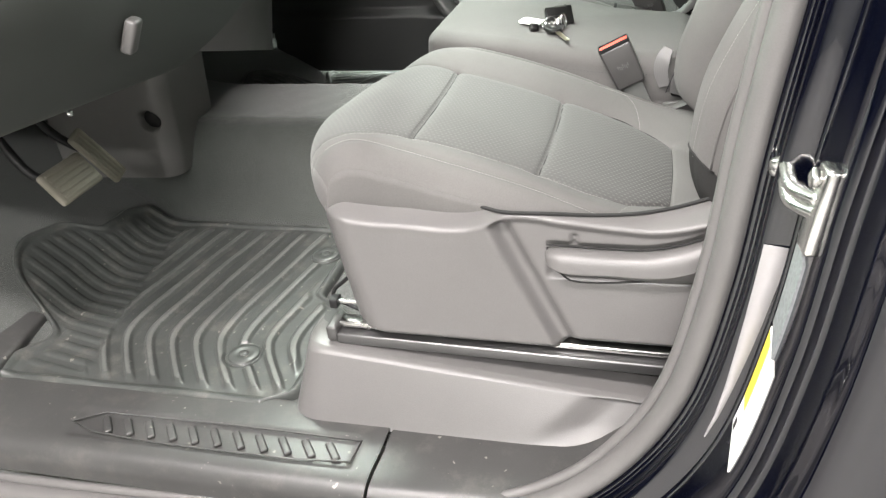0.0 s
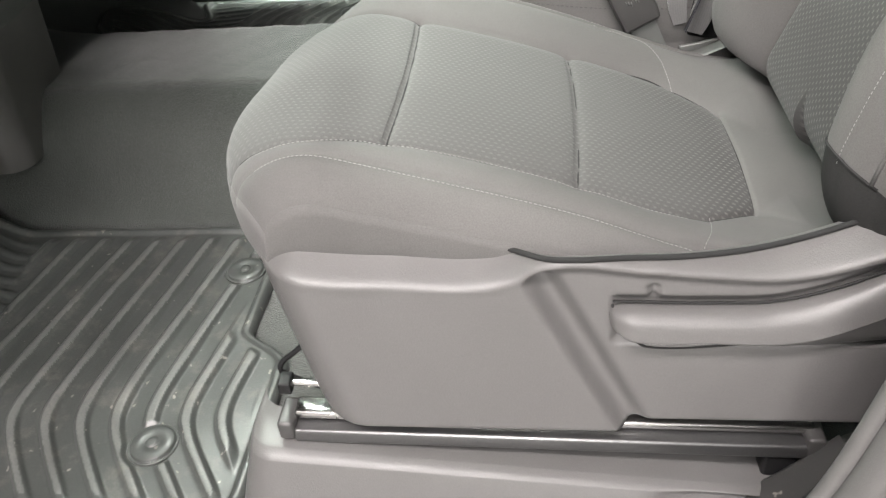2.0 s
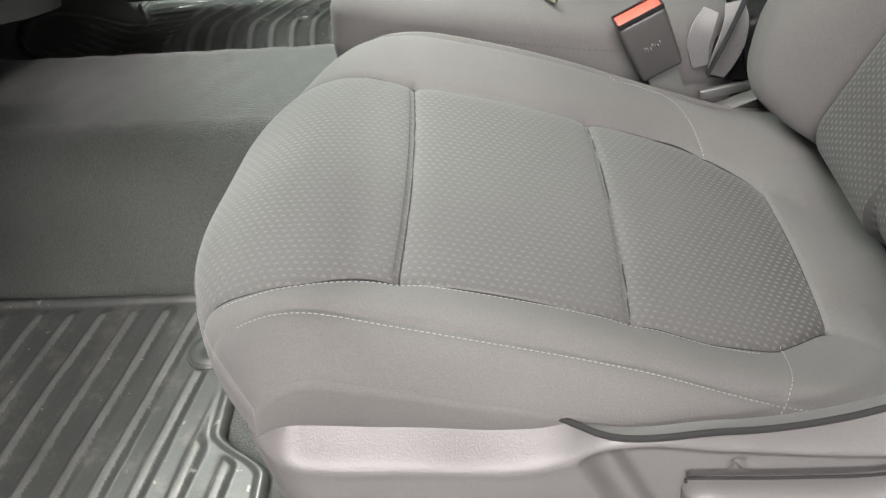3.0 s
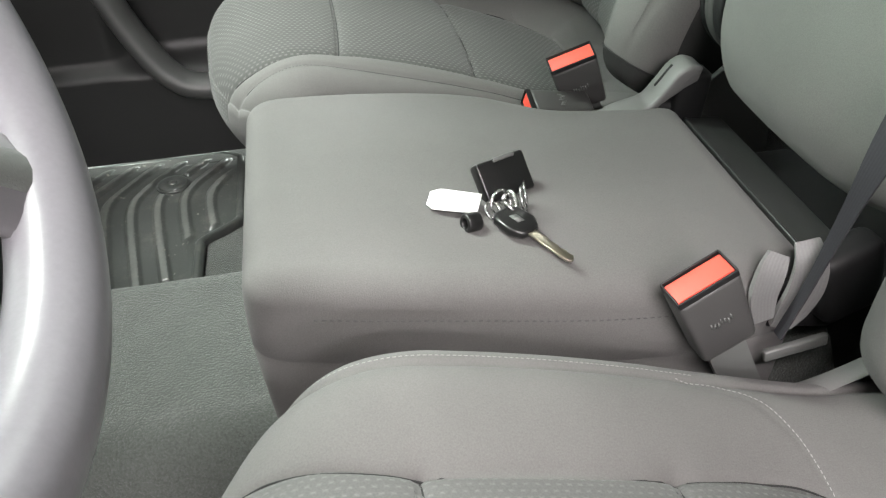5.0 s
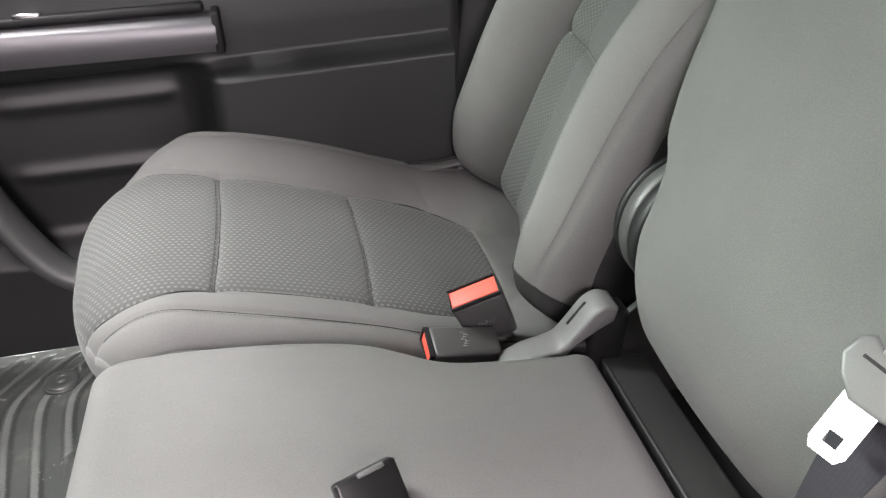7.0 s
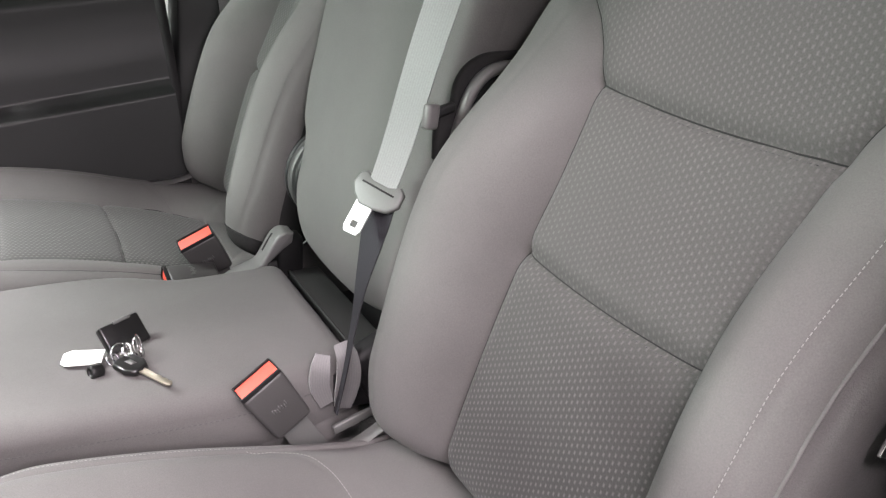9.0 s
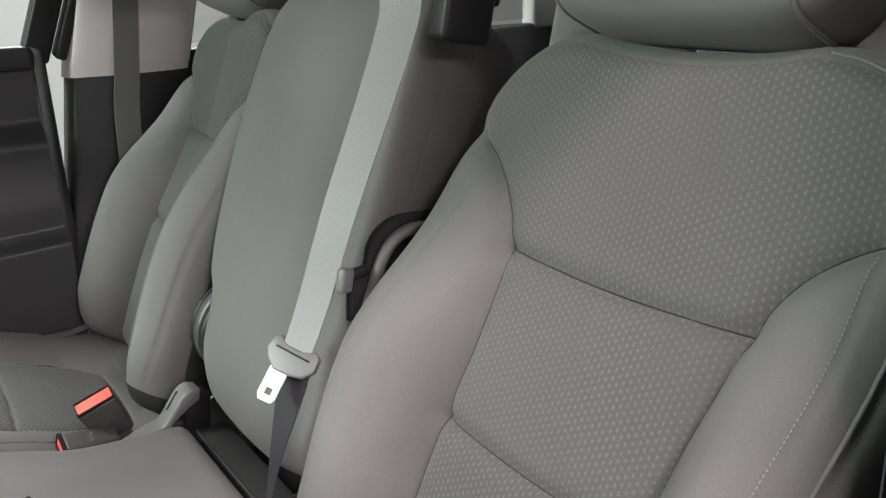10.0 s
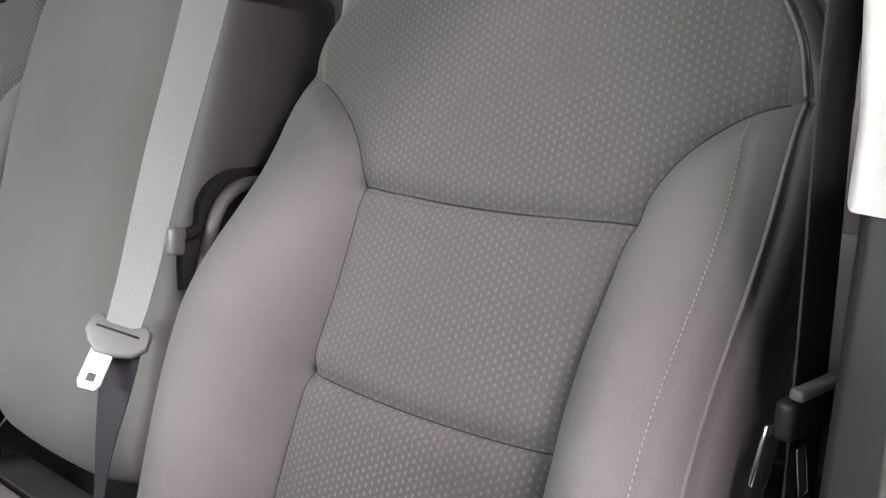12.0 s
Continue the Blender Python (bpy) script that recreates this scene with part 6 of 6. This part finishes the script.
# ---- passenger door ----
def door_panel():
    door = base("door_1", 0.0, 1.15, 0.3, "closed dark grey passenger door panel with satin pull strip", "door", kind="structure")
    xs, zs = np.meshgrid(np.linspace(-0.98, 0.178, 170), np.linspace(0.02, 0.78, 280), indexing="ij")
    y = 1.165 + 0 * xs
    # upper bolster, ledge and pocket
    bolster = 0.448 + 0.027 * (xs + 0.147)
    y = y - 0.035 * smoothstep((zs - bolster) / 0.016) + 0.012 * smoothstep((zs - bolster - 0.05) / 0.1)
    y = y + 0.03 * smoothstep((zs - 0.62) / 0.05)
    y = y - 0.072 * bump_box(xs, -0.165, 0.5, 0.045) * smoothstep((bolster + 0.018 - zs) / 0.024)
    y = y + 0.028 * bump_box(xs, -0.50, -0.19, 0.05) * bump_box(zs, 0.19, 0.455, 0.05)
    for z0 in (0.405, 0.30):
        y = y - 0.008 * np.exp(-(((zs - z0) / 0.012) ** 2)) * bump_box(xs, -0.46, -0.22, 0.06)
    y = y - 0.02 * smoothstep((0.20 - zs) / 0.03)
    sheet("panel", np.stack([xs, y, zs], -1), DOORSKIN, door, flip=False)
    # satin strip with its dark switch plate above
    sx, sz = np.meshgrid(np.linspace(-0.62, -0.138, 60), np.linspace(0, 1, 16), indexing="ij")
    zz = (0.480 + 0.006 * (sx + 0.138) * -1) + (0.050 + 0.012 * (-0.138 - sx)) * sz
    yy = 1.112 - 0.012 * np.sin(np.pi * sz) + 0.02 * smoothstep((sz - 0.85) / 0.15)
    sheet("pull_strip", np.stack([sx, yy, zz], -1), SILVER, door, "satin silver pull strip")
    part("strip_end", box((0.012, 0.05, 0.056), (-0.136, 1.128, 0.507), None, 0.004), BLACK, door)
    plate = part("switch_plate", box((0.5, 0.06, 0.012), (-0.40, 1.145, 0.536), Euler((radians(-6), 0, 0)).to_matrix(), 0.004), BLACK, door, "black window switch plate")
    part("window_switch", box((0.035, 0.018, 0.008), (-0.365, 1.125, 0.545), Euler((radians(-6), 0, 0)).to_matrix(), 0.003), CHROME, plate, "bright window switch")
    for name, a, b, wide in (("window_frame", (0.185, 1.185, 0.77), (0.33, 1.135, 1.17), 0.045), ("window_seal", (0.226, 1.178, 0.77), (0.372, 1.128, 1.17), 0.02)):
        d = Vector(b) - Vector(a)
        part(name, box((d.length, 0.045, wide), (Vector(a) + Vector(b)) / 2, frame_of(d, (0, 1, 0)), 0.006), BLACK, door, "black upright of the door frame" if wide > 0.03 else "black window seal")
    # lower pocket frame, a curved plastic bar
    p = smooth_path([(-0.52, 1.135, 0.42), (-0.49, 1.125, 0.32), (-0.455, 1.115, 0.24), (-0.415, 1.105, 0.185), (-0.36, 1.10, 0.165), (-0.2, 1.10, 0.16), (0.15, 1.105, 0.16)], 8)
    vs, fs = tube(p, 0.028, 14, squash=0.7)
    mesh_object("pocket_frame", vs, fs, POCKET, door, "curved grey pocket frame")
    part("sill_bar", box((1.16, 0.05, 0.04), (-0.40, 1.175, 0.775), None, 0.008), DOORSKIN, door)
    return door


door_panel()
part("door_gap", box((0.02, 0.03, 0.8), (0.19, 1.175, 0.4), bevel=0), GROOVE, base("door_rubber", 0.19, 1.175, 0.0, "black rubber seal behind the passenger door", "door seal"))


# ---- pillars, rear cab, roof ----
def pillar(cy, sgn, label, group, shift, split):
    """sgn 1: driver's side (outer -y)."""
    thing = base("b_pillar_trim", 0.30, cy, 0.1, label, "pillar trim", group)
    zs = np.linspace(0.0, 1, 40)
    prof = [(0.205, -0.02), (0.212, 0.012), (0.225, 0.024), (0.30, 0.036), (0.38, 0.032), (0.43, 0.014), (0.44, -0.03)]
    prof = smooth_path([(a, b, 0) for a, b in prof], 5)
    for name, z0, z1, mat, lean in (("upper_trim", split, 1.16, PILLAR, 0.16), ("lower_trim", 0.02, split + 0.01, DOORSKIN, 0.07)):
        pts = np.zeros((len(zs), len(prof), 3))
        for j, q in enumerate(prof):
            z = z0 + (z1 - z0) * zs
            pts[:, j, 0] = q.x + shift - 0.205 + np.interp(z, [0.0, 0.058, 0.155, 0.294, 0.443, 0.566, 0.75, 1.0, 1.18], [0.10, 0.13, 0.182, 0.210, 0.228, 0.246, 0.275, 0.33, 0.40]) + (0.006 if name == "lower_trim" else 0)
            pts[:, j, 1] = cy + sgn * (q.y - (0.006 if name == "lower_trim" else 0) - 0.0 * zs + np.maximum(0, z - 0.74) * 0.12)
            pts[:, j, 2] = z
        sheet(name, pts, mat, thing, "pale upper trim" if mat is PILLAR else "dark grey lower trim", flip=sgn < 0)
    return thing


pillar(-0.327, 1, "pale and dark grey pillar trim behind the driver's door", "pillar trims", 0.0, 0.699)
pillar(1.175, -1, "pale and dark grey pillar trim behind the passenger door", "pillar trims", -0.045, 0.735)


def shoulder_belt(cy, sgn, label, mat, latch):
    belt = base("shoulder_belt", 0.36, cy, 0.2, label, "seat belt", "shoulder belts")
    p = [(0.367, cy, 1.08), (0.349, cy, 0.934), (0.326, cy, 0.745), (0.315, cy, 0.66), (0.31, cy, 0.5), (0.31, cy, 0.06)]
    if latch:
        p = [(0.350, cy, 1.08), (0.335, cy, 0.9), (0.326, cy, 0.75), (0.332, cy, 0.65), (0.335, cy, 0.55), (0.34, cy, 0.30), (0.34, cy, 0.06)]
    p = smooth_path(p, 8)
    vs, fs, uv = ribbon(p, [(0.99, -0.13 * sgn, 0)] * len(p), 0.047)
    mesh_object("webbing", vs, fs, mat, belt, uv=uv)
    if latch:
        m = Matrix.Translation((0.331, cy - sgn * 0.007, 0.588)) @ Euler((0, radians(2), radians(-16))).to_matrix().to_4x4()
        for nm, size, at, turn, mat, words in (("tongue_body", (0.044, 0.012, 0.024), (-0.012, 0.002, -0.016), 0, BLACK, "black plastic tongue"), ("cross_bar", (0.056, 0.009, 0.007), (-0.002, -0.002, 0.0), 0, DASH, "grey cross bar"),
                                               ("latch_plate", (0.016, 0.003, 0.036), (-0.036, 0.008, -0.038), 16, CHROME, "bright latch plate"), ("latch_plate", (0.009, 0.003, 0.036), (-0.004, 0.004, -0.056), -14, CHROME, "bright latch plate")):
            bm = box(size, at, Euler((0, radians(turn), 0)).to_matrix(), min(size) * 0.35)
            bmesh.ops.transform(bm, matrix=m, verts=bm.verts)
            part(nm, bm, mat, belt, words)
    return belt


shoulder_belt(-0.284, 1, "dark webbing shoulder belt hanging at the driver's pillar", DARK_BELT, True)
shoulder_belt(1.118, -1, "grey webbing shoulder belt at the passenger pillar", BELT, False)


def rear_bench():
    bench = base("rear_seat", 1.15, 0.43, 0.0, "dark grey cloth rear bench seat with two headrests", "car seat")
    part("cushion", box((0.5, 1.35, 0.16), (1.05, 0.43, 0.34), Euler((0, radians(-6), 0)).to_matrix(), 0.05, 5), SIDE_CLOTH, bench)
    for y0, y1 in ((-0.24, 0.18), (0.20, 0.66), (0.68, 1.10)):
        part("backrest", box((0.12, y1 - y0, 0.62), (1.36, (y0 + y1) / 2, 0.64), Euler((0, radians(14), 0)).to_matrix(), 0.045, 5), SIDE_CLOTH, bench)
    for y in (-0.02, 0.88):
        part("headrest", box((0.09, 0.25, 0.15), (1.47, y, 1.02), Euler((0, radians(12), 0)).to_matrix(), 0.035, 5), SIDE_CLOTH, bench)
    return bench


rear_bench()

p = smooth_path([(1.30, 0.70, 0.98), (1.22, 0.72, 0.93), (1.20, 0.74, 0.86), (1.20, 0.76, 0.76)], 6)
strap = base("rear_belt", 1.2, 0.75, 0.7, "thin dark rear seat belt strap over the rear bench", "seat belt")
vs, fs, uv = ribbon(p, [(0.3, 1, 0)] * len(p), 0.03, 0.004)
mesh_object("webbing", vs, fs, DARK_BELT, strap, uv=uv)
part("latch", box((0.006, 0.016, 0.035), (1.195, 0.765, 0.745), None, 0.002), STEEL, strap)


def side_wall(cy, sgn, label):
    """Rear door with its window opening and the frame round it."""
    wall = base("rear_door", 0.9, cy, 0.3, label, "door", "rear doors")
    t = 0.05
    part("lower_panel", box((1.12, t, 0.78), (0.975, cy, 0.375), None, 0.008), DOORSKIN, wall)
    part("front_frame", box((0.06, t, 0.40), (0.445, cy, 0.955), Euler((0, radians(6), 0)).to_matrix(), 0.008), DOORSKIN, wall)
    part("rear_frame", box((0.16, t, 0.42), (1.47, cy, 0.955), None, 0.008), HEADLINER, wall)
    part("top_frame", box((1.12, t, 0.06), (0.975, cy, 1.165), None, 0.008), HEADLINER, wall)
    pane = part("pane", box((0.92, 0.004, 0.36), (0.94, cy - sgn * 0.01, 0.955), None, 0), GLASS, wall, "clear window pane", smooth=False)
    pane.visible_shadow = False
    return wall


side_wall(-0.40, 1, "dark grey rear door with its window, driver's side")
side_wall(1.235, -1, "dark grey rear door with its window, passenger side")

rear = base("rear_cab_wall", 1.6, 0.43, 0.4, "rear cab wall with a wide window", "wall", kind="structure")
part("lower_panel", box((0.05, 1.68, 0.80), (1.58, 0.43, 0.42), None, 0.005), DOORSKIN, rear)
for y in (-0.33, 1.19):
    part("corner_post", box((0.05, 0.16, 0.40), (1.58, y, 1.0), None, 0.01), HEADLINER, rear)
part("header", box((0.05, 1.68, 0.06), (1.58, 0.43, 1.185), None, 0.005), HEADLINER, rear)
pane = part("pane", box((0.004, 1.36, 0.36), (1.585, 0.43, 0.99), None, 0), GLASS, rear, "clear window pane", smooth=False)
pane.visible_shadow = False

roof = tagged(part("roof", box((2.05, 1.55, 0.05), (0.60, 0.43, 1.225), None, 0.01), HEADLINER, None), "pale cloth headliner under the cab roof", "ceiling", kind="structure")
for y in (-0.31, 1.20):
    post = base("windscreen_pillar", -0.8, y, 0.8, "dark grey windscreen pillar", "pillar trim", "windscreen pillars")
    vs, fs = tube(smooth_path([(-1.2, y, 0.82), (-0.8, y, 1.03), (-0.4, y, 1.2)], 6), 0.035, 12)
    mesh_object("cover", vs, fs, HEADLINER, post)
hood = tagged(part("hood", box((1.5, 1.7, 0.06), (-2.0, 0.43, 0.74), Euler((0, radians(3), 0)).to_matrix(), 0.02), PAINT, None), "black painted bonnet ahead of the windscreen", "bonnet", kind="structure")
cowl = tagged(part("cowl", box((0.2, 1.6, 0.05), (-1.2, 0.43, 0.79), None, 0.01), BLACK, None), "black plastic cowl at the foot of the windscreen", "trim", kind="structure")
front_side = base("front_wing_side", -1.2, 1.25, 0.2, "black painted body side ahead of the passenger door", "body panel")
part("panel", box((0.3, 0.05, 0.8), (-1.13, 1.25, 0.4), None, 0.01), PAINT, front_side)
driver_wing = base("front_wing_side", -1.2, -0.39, 0.2, "black painted body side ahead of the driver's door", "body panel")
part("panel", box((0.2, 0.05, 0.8), (-1.22, -0.36, 0.4), None, 0.01), PAINT, driver_wing)

# small things on the jamb
lab = jamb_plate("jamb_label", ((0.290, 0.0), (0.182, 0.0), (0.158, 0.86), (0.266, 0.84)), PALE_TAG, 0.0015, body, "white and yellow printed label")
jamb_plate("label_band", ((0.287, 0.03), (0.213, 0.03), (0.204, 0.30), (0.280, 0.30)), YELLOW, 0.0022, lab, "yellow printed band")
jamb_plate("label_mark", ((0.190, 0.12), (0.181, 0.13), (0.178, 0.24), (0.188, 0.23)), GROOVE, 0.0022, lab, "small black printed mark")
# pale plate that paints the bright reflection in the black flange
strip = []
for z, f0, f1 in ((0.365, 0.0, 1.0), (0.33, 0.02, 0.95), (0.29, 0.08, 0.85), (0.25, 0.16, 0.75), (0.21, 0.28, 0.65), (0.175, 0.40, 0.58), (0.15, 0.46, 0.52)):
    strip.append([jamb_point(z, 0, 0) + Vector((-0.0245 + 0.021 * f, 0.0155 - 0.006 * f - lift, 0)) for f, lift in ((f0, -0.002), (f0, 0.0015), (f1, 0.0015), (f1, -0.002))])
bead = [p + across_line(SEAL_LINE, i) * 0.0475 + Vector((0, -0.0425, 0)) for i, p in enumerate(SEAL_LINE)]
vs, fs = tube(bead[20:], 0.0035, 12)
mesh_object("bead", vs, fs, PAINT, body)
sheet("reflection_strip", np.array(strip), FLANGE_REFLECTION, body, "pale strip standing in for a reflection in the painted flange")
jamb_plate("grip_pad", ((0.392, 0.06), (0.298, 0.06), (0.275, 0.60), (0.372, 0.66)), PAD, 0.0025, body, "grey textured protective pad")
sp = jamb_point(0.428, 0.75, 0.004)
striker = part("striker", box((0.012, 0.026, 0.076), sp, Euler((0, 0.14, 0.12)).to_matrix(), 0.004), ZINC, body, "bright steel door striker")
for dz in (-0.028, 0.028):
    part("striker_bolt", box((0.008, 0.014, 0.014), sp + Vector((-0.006, 0, dz)), Euler((0.5, 0.14, 0.12)).to_matrix(), 0.003), ZINC, striker)
vs, fs = tube(smooth_path([sp + Vector((0, 0, 0.008)), sp + Vector((-0.018, 0.024, 0.008)), (0.254, -0.388, 0.434), (0.248, -0.380, 0.431), (0.248, -0.379, 0.425), (0.254, -0.388, 0.422), sp + Vector((-0.018, 0.024, -0.004)), sp + Vector((0, 0, -0.004))], 6), 0.0064, 12)
mesh_object("striker_loop", vs, fs, ZINC, striker)
